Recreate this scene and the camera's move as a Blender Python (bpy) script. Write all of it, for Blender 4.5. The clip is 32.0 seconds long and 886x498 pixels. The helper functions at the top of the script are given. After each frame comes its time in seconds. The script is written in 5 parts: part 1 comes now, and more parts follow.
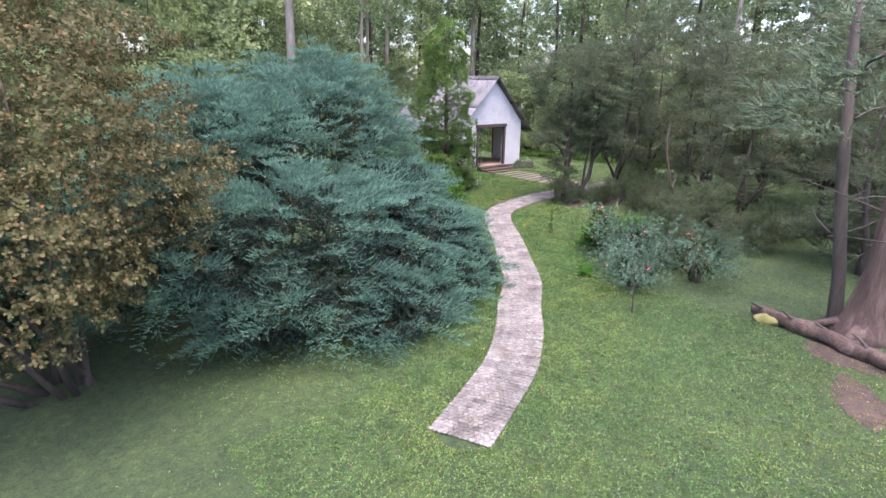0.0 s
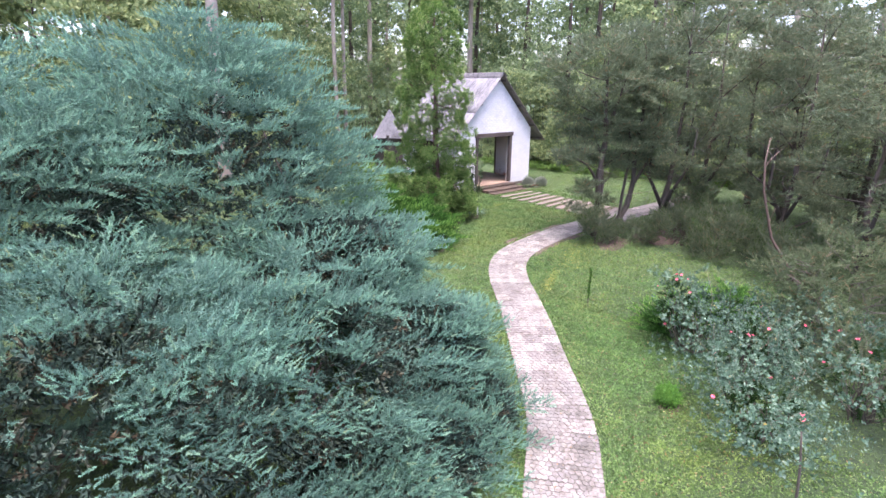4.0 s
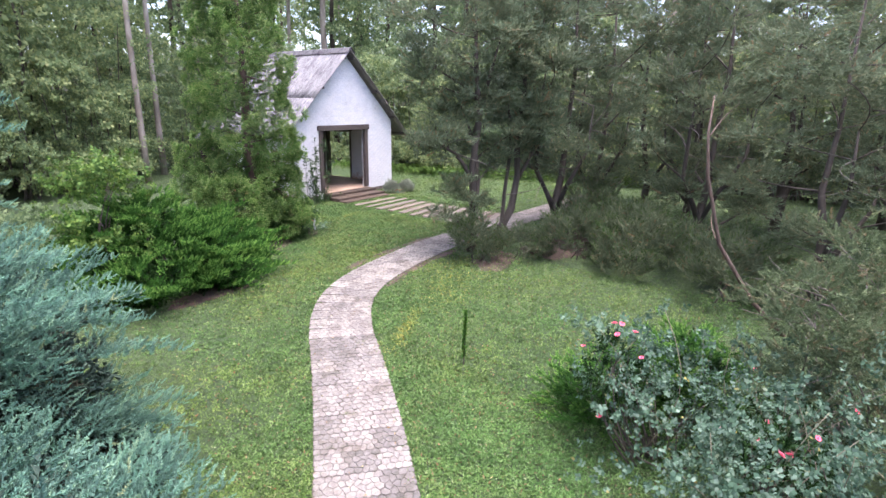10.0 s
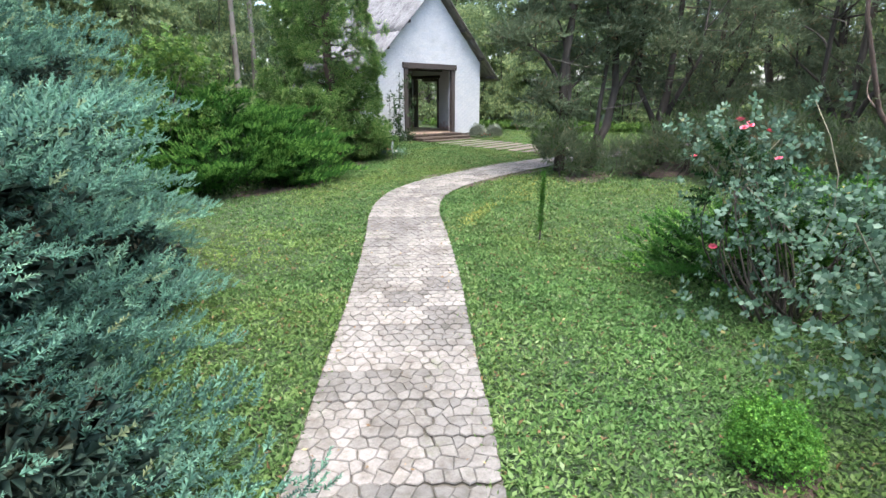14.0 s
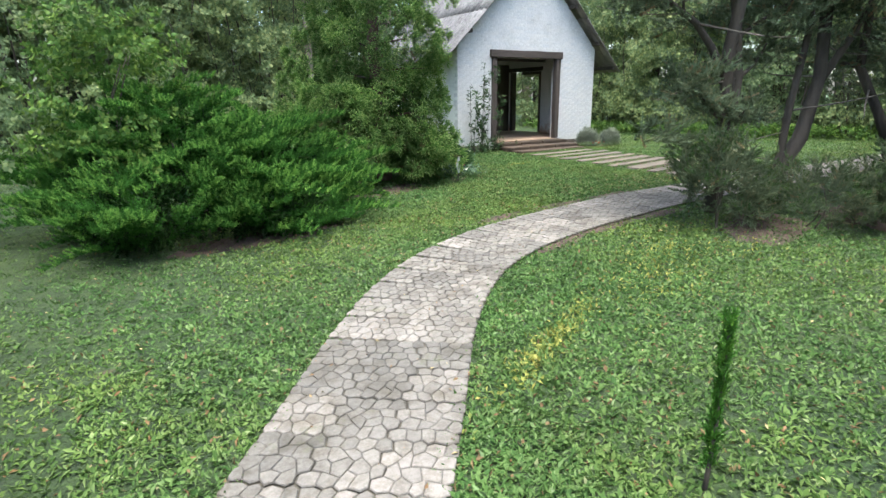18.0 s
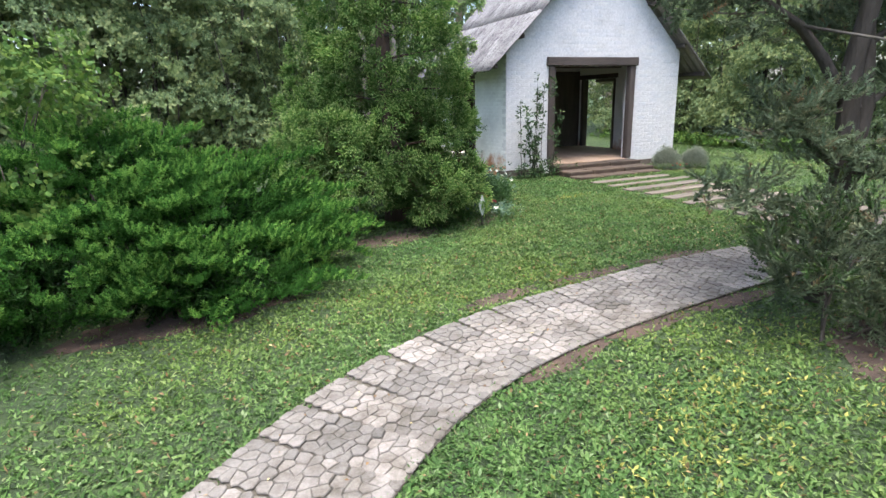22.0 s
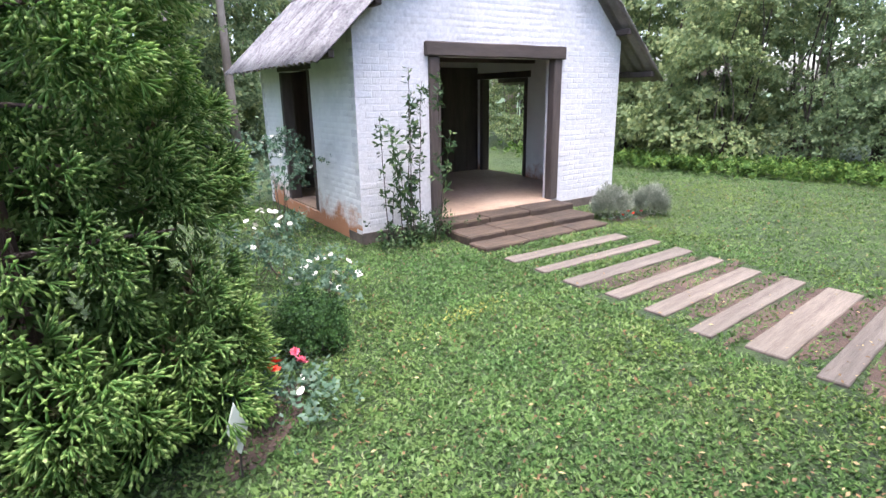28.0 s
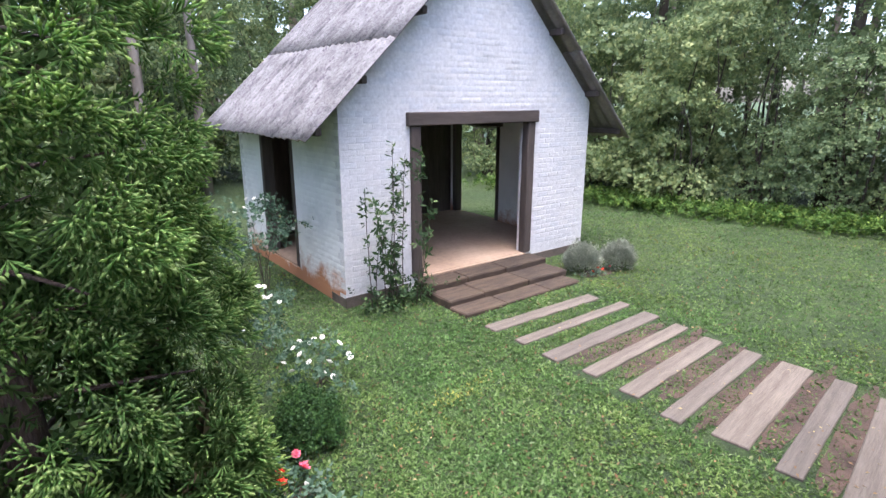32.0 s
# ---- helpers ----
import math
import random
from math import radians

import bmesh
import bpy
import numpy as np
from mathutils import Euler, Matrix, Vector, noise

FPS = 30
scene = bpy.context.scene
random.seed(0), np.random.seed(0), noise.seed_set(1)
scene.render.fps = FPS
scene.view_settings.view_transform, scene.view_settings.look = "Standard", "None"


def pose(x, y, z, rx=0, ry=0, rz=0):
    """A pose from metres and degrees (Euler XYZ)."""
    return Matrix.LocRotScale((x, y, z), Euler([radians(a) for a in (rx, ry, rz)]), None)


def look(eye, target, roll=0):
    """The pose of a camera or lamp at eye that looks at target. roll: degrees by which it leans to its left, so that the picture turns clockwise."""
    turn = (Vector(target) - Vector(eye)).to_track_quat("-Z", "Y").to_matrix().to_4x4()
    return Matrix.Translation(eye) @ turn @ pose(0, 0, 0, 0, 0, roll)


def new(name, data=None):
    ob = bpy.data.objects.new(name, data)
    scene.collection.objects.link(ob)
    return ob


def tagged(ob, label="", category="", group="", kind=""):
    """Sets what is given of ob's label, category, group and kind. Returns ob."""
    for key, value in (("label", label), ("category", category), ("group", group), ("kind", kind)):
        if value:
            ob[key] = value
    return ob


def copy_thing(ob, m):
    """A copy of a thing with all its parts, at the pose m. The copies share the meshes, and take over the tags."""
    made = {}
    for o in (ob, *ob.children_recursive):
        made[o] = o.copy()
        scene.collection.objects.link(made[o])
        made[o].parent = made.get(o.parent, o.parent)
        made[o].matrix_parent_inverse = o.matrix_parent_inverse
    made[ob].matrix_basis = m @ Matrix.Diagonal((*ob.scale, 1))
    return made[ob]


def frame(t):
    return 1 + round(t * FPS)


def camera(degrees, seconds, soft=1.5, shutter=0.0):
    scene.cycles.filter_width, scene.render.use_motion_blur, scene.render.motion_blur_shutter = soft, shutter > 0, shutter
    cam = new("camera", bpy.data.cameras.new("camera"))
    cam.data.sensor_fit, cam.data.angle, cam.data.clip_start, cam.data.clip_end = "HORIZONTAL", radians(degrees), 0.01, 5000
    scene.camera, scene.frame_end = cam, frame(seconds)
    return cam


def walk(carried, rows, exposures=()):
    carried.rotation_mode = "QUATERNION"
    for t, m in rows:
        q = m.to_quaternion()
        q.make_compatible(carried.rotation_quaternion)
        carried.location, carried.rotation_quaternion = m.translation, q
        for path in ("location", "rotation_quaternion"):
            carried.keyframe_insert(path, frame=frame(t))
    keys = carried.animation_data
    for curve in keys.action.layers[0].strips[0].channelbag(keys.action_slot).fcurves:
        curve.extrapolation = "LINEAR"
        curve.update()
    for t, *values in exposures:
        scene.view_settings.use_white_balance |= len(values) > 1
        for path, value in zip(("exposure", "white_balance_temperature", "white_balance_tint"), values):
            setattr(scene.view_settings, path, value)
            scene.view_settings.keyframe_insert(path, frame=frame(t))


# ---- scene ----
cam = camera(77.7, 32.0)
PATH = [
    (0, (-23.026, -20.376, 4.424), (-21.736, -18.958, 3.852), 0.9),
    (0.5, (-22.083, -19.479, 4.357), (-20.801, -18.055, 3.781), 0.5),
    (1, (-21.177, -18.563, 4.293), (-19.905, -17.13, 3.719), 0.4),
    (1.5, (-20.533, -18.051, 4.282), (-19.295, -16.594, 3.696), -0.9),
    (2, (-20.476, -17.866, 4.13), (-19.236, -16.409, 3.545), -0.0),
    (2.5, (-20.362, -17.62, 4.168), (-19.107, -16.171, 3.596), 0.8),
    (3, (-19.991, -17.296, 4.34), (-18.74, -15.844, 3.769), 0.2),
    (3.5, (-19.533, -16.757, 4.435), (-18.275, -15.311, 3.863), 0.3),
    (5.5, (-16.354, -14.517, 3.526), (-14.929, -13.214, 3.006), 0.5),
    (6, (-16.351, -14.522, 3.575), (-14.924, -13.22, 3.057), 0.2),
    (6.5, (-16.326, -14.518, 3.541), (-14.777, -13.361, 3.027), 0.5),
    (7, (-16.328, -14.523, 3.553), (-14.675, -13.518, 3.044), 0.8),
    (7.5, (-16.336, -14.526, 3.547), (-14.679, -13.529, 3.037), 0.7),
    (8, (-16.191, -14.471, 3.517), (-14.536, -13.47, 3.009), 0.6),
    (8.5, (-15.905, -14.336, 3.537), (-14.248, -13.337, 3.028), 0.7),
    (9, (-15.332, -14.103, 3.563), (-13.68, -13.098, 3.051), 0.5),
    (9.5, (-14.713, -13.741, 3.558), (-13.067, -12.722, 3.056), 0.9),
    (10, (-14.467, -13.587, 3.194), (-12.891, -12.466, 2.683), 0.7),
    (10.5, (-14.432, -13.595, 2.96), (-12.98, -12.32, 2.442), 0.4),
    (11, (-14.383, -13.671, 2.591), (-13.001, -12.321, 2.072), -0.1),
    (11.5, (-14.369, -13.733, 2.176), (-13.018, -12.353, 1.657), -0.6),
    (12, (-14.383, -13.754, 2.037), (-13.052, -12.355, 1.517), -0.1),
    (12.5, (-14.396, -13.788, 1.725), (-13.062, -12.392, 1.203), -0.2),
    (13, (-14.395, -13.803, 1.63), (-13.056, -12.413, 1.105), -0.2),
    (13.5, (-14.227, -13.71, 1.48), (-12.881, -12.327, 0.956), -0.3),
    (14, (-13.844, -13.462, 1.377), (-12.489, -12.088, 0.851), 0.0),
    (14.5, (-13.275, -13.104, 1.354), (-11.994, -11.66, 0.83), -0.4),
    (16.5, (-11.644, -11.551, 1.392), (-10.627, -9.916, 0.851), -0.4),
    (17, (-11.547, -11.49, 1.402), (-10.515, -9.864, 0.864), -0.6),
    (17.5, (-11.26, -11.303, 1.408), (-10.221, -9.68, 0.872), -0.6),
    (18, (-10.759, -10.975, 1.388), (-9.717, -9.352, 0.856), -0.8),
    (18.5, (-10.127, -10.536, 1.312), (-9.144, -8.876, 0.785), -1.0),
    (19, (-9.577, -10.089, 1.493), (-8.657, -8.391, 0.972), -0.9),
    (19.5, (-9.396, -9.977, 1.59), (-8.596, -8.223, 1.059), -1.3),
    (20, (-9.292, -9.946, 1.661), (-8.565, -8.159, 1.134), -1.4),
    (20.5, (-9.201, -9.963, 1.698), (-8.471, -8.176, 1.173), -1.5),
    (21, (-9.107, -9.987, 1.648), (-8.373, -8.203, 1.12), -1.6),
    (21.5, (-9.036, -9.983, 1.651), (-8.289, -8.204, 1.123), -1.5),
    (22, (-8.927, -9.905, 1.693), (-8.17, -8.13, 1.169), -1.6),
    (22.5, (-8.702, -9.608, 1.728), (-7.939, -7.834, 1.209), -1.7),
    (23, (-8.398, -9.147, 1.487), (-7.627, -7.377, 0.966), -1.6),
    (23.5, (-8.0, -8.501, 1.374), (-7.225, -6.731, 0.859), -1.6),
    (24, (-7.498, -7.762, 1.168), (-6.596, -6.055, 0.646), -1.5),
    (24.5, (-6.78, -6.873, 1.165), (-5.844, -5.181, 0.653), -1.5),
    (25, (-6.358, -6.155, 1.408), (-5.415, -4.47, 0.887), -1.1),
    (25.5, (-6.228, -5.995, 1.571), (-5.296, -4.306, 1.044), -1.1),
    (26, (-6.176, -5.966, 1.69), (-5.134, -4.35, 1.141), -1.2),
    (26.5, (-6.086, -5.943, 1.725), (-5.041, -4.328, 1.18), -1.2),
    (28.5, (-5.997, -5.877, 1.885), (-4.907, -4.29, 1.344), -0.6),
    (29, (-5.997, -5.849, 1.896), (-4.811, -4.334, 1.35), -0.4),
    (29.5, (-5.987, -5.832, 2.205), (-4.803, -4.313, 1.667), -0.1),
    (30, (-6.02, -5.792, 2.424), (-4.839, -4.265, 1.899), -0.0),
    (30.5, (-6.091, -5.769, 2.482), (-4.913, -4.242, 1.955), -0.1),
    (31, (-6.139, -5.78, 2.57), (-4.961, -4.253, 2.041), -0.0),
    (31.5, (-6.168, -5.797, 2.624), (-4.991, -4.268, 2.099), -0.0),
    (32, (-6.2, -5.809, 2.631), (-5.024, -4.28, 2.104), -0.0),
]
walk(cam, [(t, look(eye, target, roll)) for t, eye, target, roll in PATH],
     [(0, 2.35, 6150, 28), (1, 2.7, 6150, 28), (3, 2.75, 6150, 29), (6, 2.7, 6150, 28), (9, 2.6, 6150, 25), (12, 2.62, 6250, 23), (13, 2.55, 6150, 16), (17, 2.3, 6250, 4), (20, 2.35, 6250, 6), (23, 2.45, 6250, 14), (26, 2.78, 6100, 20), (29, 2.66, 6100, 20), (30, 2.52, 6100, 20), (32, 2.45, 6050, 20)])

R = random.Random(7)
rng = np.random.default_rng(11)

# ---- world and light ----
world = bpy.data.worlds.new("world")
scene.world = world
world.use_nodes = True
wn = world.node_tree
sky = wn.nodes.new("ShaderNodeTexSky")
sky.sky_type = "NISHITA"
sky.sun_disc = False
sky.sun_elevation, sky.sun_rotation = radians(79), radians(211)
sky.air_density, sky.dust_density, sky.ozone_density = 1.0, 4.0, 1.0
wn.links.new(sky.outputs[0], wn.nodes["Background"].inputs[0])
wn.nodes["Background"].inputs[1].default_value = 0.15
sun = new("sun", bpy.data.lights.new("sun", "SUN"))
sun.data.energy, sun.data.angle, sun.data.color = 1.2, radians(40), (1.0, 0.97, 0.92)
sun.matrix_world = look((-3, -5, 30), (0, 0, 0))



# ---- materials ----
def material(name, rough=0.8, metal=0.0):
    m = bpy.data.materials.new(name)
    m.use_nodes = True
    b = m.node_tree.nodes["Principled BSDF"]
    b.inputs["Roughness"].default_value, b.inputs["Metallic"].default_value = rough, metal
    return m, m.node_tree, b


def node(tree, kind, **values):
    n = tree.nodes.new(kind)
    for k, v in values.items():
        n.inputs[k.replace("_", " ")].default_value = v
    return n


def ramp(tree, fac, stops):
    r = tree.nodes.new("ShaderNodeValToRGB")
    r.color_ramp.elements[0].position, r.color_ramp.elements[0].color = stops[0][0], (*stops[0][1], 1)
    r.color_ramp.elements[1].position, r.color_ramp.elements[1].color = stops[-1][0], (*stops[-1][1], 1)
    for p, c in stops[1:-1]:
        r.color_ramp.elements.new(p).color = (*c, 1)
    tree.links.new(fac, r.inputs[0])
    return r.outputs[0]


def noise_tex(tree, scale, detail=4.0, rough=0.6, space="Object", stretch=None):
    co = tree.nodes.new("ShaderNodeTexCoord").outputs[space]
    if stretch:
        mp = tree.nodes.new("ShaderNodeMapping")
        mp.inputs["Scale"].default_value = stretch
        tree.links.new(co, mp.inputs[0])
        co = mp.outputs[0]
    n = node(tree, "ShaderNodeTexNoise", Scale=scale, Detail=detail, Roughness=rough)
    tree.links.new(co, n.inputs["Vector"])
    return n.outputs["Fac"]


def mix(tree, fac, a, b, kind="MIX"):
    n = tree.nodes.new("ShaderNodeMix")
    n.data_type, n.blend_type = "RGBA", kind
    for sock, v in ((n.inputs[0], fac), (n.inputs[6], a), (n.inputs[7], b)):
        if isinstance(v, bpy.types.NodeSocket):
            tree.links.new(v, sock)
        elif isinstance(v, tuple):
            sock.default_value = (*v, 1)
        else:
            sock.default_value = v
    return n.outputs[2]


def bump(tree, b, height, strength=0.3, dist=0.01):
    n = node(tree, "ShaderNodeBump", Strength=strength, Distance=dist)
    tree.links.new(height, n.inputs["Height"])
    tree.links.new(n.outputs[0], b.inputs["Normal"])


def foliage(name, stops, translucent=0.25, rough=0.6, patch=1.2, gloss=0.25, drift=0.0):
    """Leaves: each leaf or sprig takes its own tone, with slow drifts over the crown."""
    m, t, b = material(name, rough)
    isl = t.nodes.new("ShaderNodeNewGeometry").outputs["Random Per Island"]
    c = ramp(t, isl, stops)
    big = ramp(t, noise_tex(t, patch, 2.0), [(0.3, (0.72, 0.74, 0.7)), (0.7, (1.2, 1.15, 1.05))])
    c = mix(t, 1.0, c, big, "MULTIPLY")
    if drift:
        c = mix(t, 1.0, c, ramp(t, noise_tex(t, drift, 4.0), [(0.35, (0.82, 0.95, 0.9)), (0.5, (1.0, 1.0, 1.0)), (0.66, (1.2, 1.08, 0.88))]), "MULTIPLY")
    t.links.new(c, b.inputs["Base Color"])
    b.inputs["Specular IOR Level"].default_value = gloss
    tr = t.nodes.new("ShaderNodeBsdfTranslucent")
    t.links.new(c, tr.inputs[0])
    mx = t.nodes.new("ShaderNodeMixShader")
    mx.inputs[0].default_value = translucent
    t.links.new(b.outputs[0], mx.inputs[1])
    t.links.new(tr.outputs[0], mx.inputs[2])
    t.links.new(mx.outputs[0], t.nodes["Material Output"].inputs[0])
    return m


def mottled(name, stops, scale, rough=0.85, strength=0.4, dist=0.01, fine=None, stretch=None, per_object=0.0, space="Object"):
    m, t, b = material(name, rough)
    c = ramp(t, noise_tex(t, scale, 6.0, 0.65, space, stretch), stops)
    f = noise_tex(t, fine or scale * 6, 4.0, 0.7, space, stretch)
    c = mix(t, 1.0, c, ramp(t, f, [(0.3, (0.8, 0.8, 0.8)), (0.7, (1.12, 1.12, 1.12))]), "MULTIPLY")
    if per_object:
        rnd = t.nodes.new("ShaderNodeObjectInfo").outputs["Random"]
        isl = t.nodes.new("ShaderNodeNewGeometry").outputs["Random Per Island"]
        add = t.nodes.new("ShaderNodeMath")
        t.links.new(rnd, add.inputs[0])
        t.links.new(isl, add.inputs[1])
        fr = t.nodes.new("ShaderNodeMath")
        fr.operation = "FRACT"
        t.links.new(add.outputs[0], fr.inputs[0])
        lo, hi = 1 - per_object, 1 + per_object
        c = mix(t, 1.0, c, ramp(t, fr.outputs[0], [(0, (lo, lo, lo)), (0.5, (1.0, 0.98, 0.96)), (1, (hi, hi * 0.97, hi * 0.93))]), "MULTIPLY")
    t.links.new(c, b.inputs["Base Color"])
    bump(t, b, f, strength, dist)
    return m


M_BLUE = foliage("blue_juniper", [(0, (0.1, 0.195, 0.16)), (0.5, (0.13, 0.245, 0.2)), (1, (0.16, 0.285, 0.225))], 0.5, gloss=0.02)
M_BLUE_TIP = foliage("blue_juniper_tip", [(0, (0.165, 0.325, 0.248)), (0.7, (0.21, 0.39, 0.29)), (0.97, (0.255, 0.42, 0.295)), (1, (0.33, 0.38, 0.21))], 0.5, gloss=0.02)
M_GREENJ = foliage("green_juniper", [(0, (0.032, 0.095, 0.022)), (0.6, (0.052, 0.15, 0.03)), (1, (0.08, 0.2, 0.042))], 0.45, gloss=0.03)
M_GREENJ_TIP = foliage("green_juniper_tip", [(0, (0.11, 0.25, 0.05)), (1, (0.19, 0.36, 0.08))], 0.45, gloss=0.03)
# dead twigs, with the shade inside the blue juniper darkened into their colour
M_DEADJ_SHADE = foliage("shaded_twigs", [(0, (0.035, 0.058, 0.047)), (0.8, (0.07, 0.11, 0.088)), (1, (0.09, 0.07, 0.045))], 0.2, gloss=0.05)
# dark green painted as the shade inside green junipers and rose bushes
M_GREEN_SHADE = foliage("green_inner_shade", [(0, (0.012, 0.035, 0.01)), (1, (0.03, 0.07, 0.018))], 0.2, gloss=0.05)
M_BROWNLEAF = foliage("brown_leaf", [(0, (0.045, 0.052, 0.022)), (0.45, (0.1, 0.1, 0.045)), (0.8, (0.155, 0.14, 0.068)), (0.97, (0.2, 0.155, 0.085)), (1, (0.28, 0.13, 0.06))], 0.4, gloss=0.08)
M_CEDAR = foliage("cedar_leaf", [(0, (0.1, 0.205, 0.06)), (0.6, (0.155, 0.295, 0.088)), (1, (0.205, 0.355, 0.115))], 0.6, gloss=0.08)
M_OLIVE = foliage("olive_needle", [(0, (0.08, 0.115, 0.06)), (0.6, (0.13, 0.18, 0.1)), (0.9, (0.18, 0.2, 0.12)), (1, (0.2, 0.15, 0.09))], 0.4, gloss=0.05)
# brown twigs and darkened cedar green, the crown's inner shade as colour
M_CEDAR_SHADE = foliage("cedar_inner_shade", [(0, (0.065, 0.13, 0.04)), (0.85, (0.13, 0.215, 0.072)), (1, (0.16, 0.13, 0.08))], 0.6, gloss=0.05)
# grey juniper paled for the glare over it; this copy darkened as inner shade
M_GREYTREE_SHADE = foliage("grey_juniper_shade", [(0, (0.095, 0.13, 0.08)), (0.7, (0.165, 0.21, 0.135)), (0.93, (0.2, 0.225, 0.14)), (1, (0.22, 0.165, 0.1))], 0.5, gloss=0.05)
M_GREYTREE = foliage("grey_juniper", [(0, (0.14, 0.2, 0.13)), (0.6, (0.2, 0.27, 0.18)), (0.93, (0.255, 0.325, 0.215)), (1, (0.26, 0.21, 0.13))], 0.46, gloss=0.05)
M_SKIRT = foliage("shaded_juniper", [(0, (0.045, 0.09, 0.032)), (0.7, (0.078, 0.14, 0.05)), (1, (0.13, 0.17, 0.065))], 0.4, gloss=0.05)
# forest leaves paled: the haze before them is put into the colour
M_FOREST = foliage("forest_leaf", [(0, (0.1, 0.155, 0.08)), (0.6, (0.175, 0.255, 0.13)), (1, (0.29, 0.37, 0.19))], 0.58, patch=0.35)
M_FOREST2 = foliage("forest_leaf_hazed", [(0, (0.13, 0.19, 0.09)), (0.6, (0.22, 0.3, 0.14)), (1, (0.36, 0.41, 0.19))], 0.55, patch=0.35)
M_ROSE = foliage("rose_leaf", [(0, (0.045, 0.09, 0.058)), (0.5, (0.085, 0.15, 0.1)), (0.88, (0.14, 0.21, 0.16)), (0.985, (0.145, 0.205, 0.16)), (1, (0.3, 0.26, 0.08))], 0.3, gloss=0.08)
M_LIME = foliage("lime_leaf", [(0, (0.045, 0.1, 0.024)), (0.6, (0.08, 0.155, 0.036)), (1, (0.16, 0.24, 0.055))], 0.35, gloss=0.1)
M_BOX = foliage("box_leaf", [(0, (0.03, 0.1, 0.012)), (0.6, (0.07, 0.2, 0.025)), (1, (0.14, 0.3, 0.04))], 0.25)
M_LAV = foliage("lavender_leaf", [(0, (0.24, 0.28, 0.23)), (0.6, (0.34, 0.385, 0.325)), (1, (0.46, 0.5, 0.44))], 0.3, gloss=0.05)
M_GRASS = foliage("grass_blade", [(0, (0.043, 0.092, 0.027)), (0.35, (0.08, 0.146, 0.043)), (0.75, (0.119, 0.191, 0.064)), (0.94, (0.16, 0.236, 0.1)), (0.97, (0.2, 0.26, 0.14)), (0.975, (0.2, 0.14, 0.08)), (1, (0.14, 0.09, 0.05))], 0.3, patch=2.6, gloss=0.1, drift=0.45)
M_BAMBOO = foliage("cane_leaf", [(0, (0.022, 0.052, 0.02)), (0.7, (0.045, 0.09, 0.034)), (1, (0.1, 0.15, 0.055))], 0.25)
M_PETAL_W, _t, _b = material("white_petal", 0.6)
_b.inputs["Base Color"].default_value = (0.8, 0.78, 0.7, 1)
M_PETAL_P, _t, _b = material("pink_petal", 0.6)
_b.inputs["Base Color"].default_value = (0.75, 0.14, 0.2, 1)
M_PETAL_R, _t, _b = material("red_petal", 0.6)
_b.inputs["Base Color"].default_value = (0.8, 0.06, 0.02, 1)
M_CEDAR_TIP = foliage("cedar_shoot", [(0, (0.21, 0.34, 0.1)), (0.6, (0.3, 0.44, 0.15)), (1, (0.4, 0.52, 0.23))], 0.6, gloss=0.08)
M_BOXDARK = foliage("dark_bush_leaf", [(0, (0.012, 0.04, 0.01)), (0.6, (0.03, 0.08, 0.018)), (1, (0.06, 0.13, 0.03))], 0.2)
M_YELLOW = foliage("yellow_grass", [(0, (0.12, 0.17, 0.04)), (0.6, (0.22, 0.25, 0.055)), (1, (0.36, 0.34, 0.1))], 0.3)
M_MARKER, _t, _b = material("white_board", 0.5)
_b.inputs["Base Color"].default_value = (0.42, 0.46, 0.4, 1)
M_DEAD = foliage("fallen_leaf", [(0, (0.1, 0.055, 0.025)), (0.7, (0.2, 0.13, 0.065)), (1, (0.38, 0.32, 0.16))], 0.1)
M_BARK = mottled("bark", [(0.3, (0.026, 0.021, 0.016)), (0.7, (0.085, 0.068, 0.052))], 3.0, 0.9, 0.8, 0.03, 14, (1, 1, 0.25))
M_TWIG = mottled("bare_twig", [(0.3, (0.06, 0.05, 0.04)), (0.7, (0.16, 0.14, 0.115))], 4.0, 0.9, 0.5, 0.01, 14)
M_CANE = mottled("rose_cane", [(0.3, (0.07, 0.075, 0.045)), (0.7, (0.17, 0.15, 0.095))], 4.0, 0.8, 0.4, 0.01, 14)
M_BARK_RED = mottled("red_bark", [(0.3, (0.045, 0.028, 0.02)), (0.55, (0.11, 0.073, 0.055)), (0.75, (0.2, 0.15, 0.12))], 5.0, 0.95, 1.0, 0.05, 22, (1, 1, 0.15))
M_BARK_PALE = mottled("pale_bark", [(0.3, (0.14, 0.11, 0.085)), (0.7, (0.34, 0.3, 0.25))], 1.5, 0.9, 0.6, 0.02, 9, (1, 1, 0.35))
M_WALL = mottled("whitewash", [(0.22, (0.36, 0.37, 0.36)), (0.36, (0.52, 0.53, 0.54)), (0.5, (0.57, 0.58, 0.595)), (0.8, (0.62, 0.63, 0.645))], 2.4, 0.85, 0.7, 0.008, 22, None, 0.05)


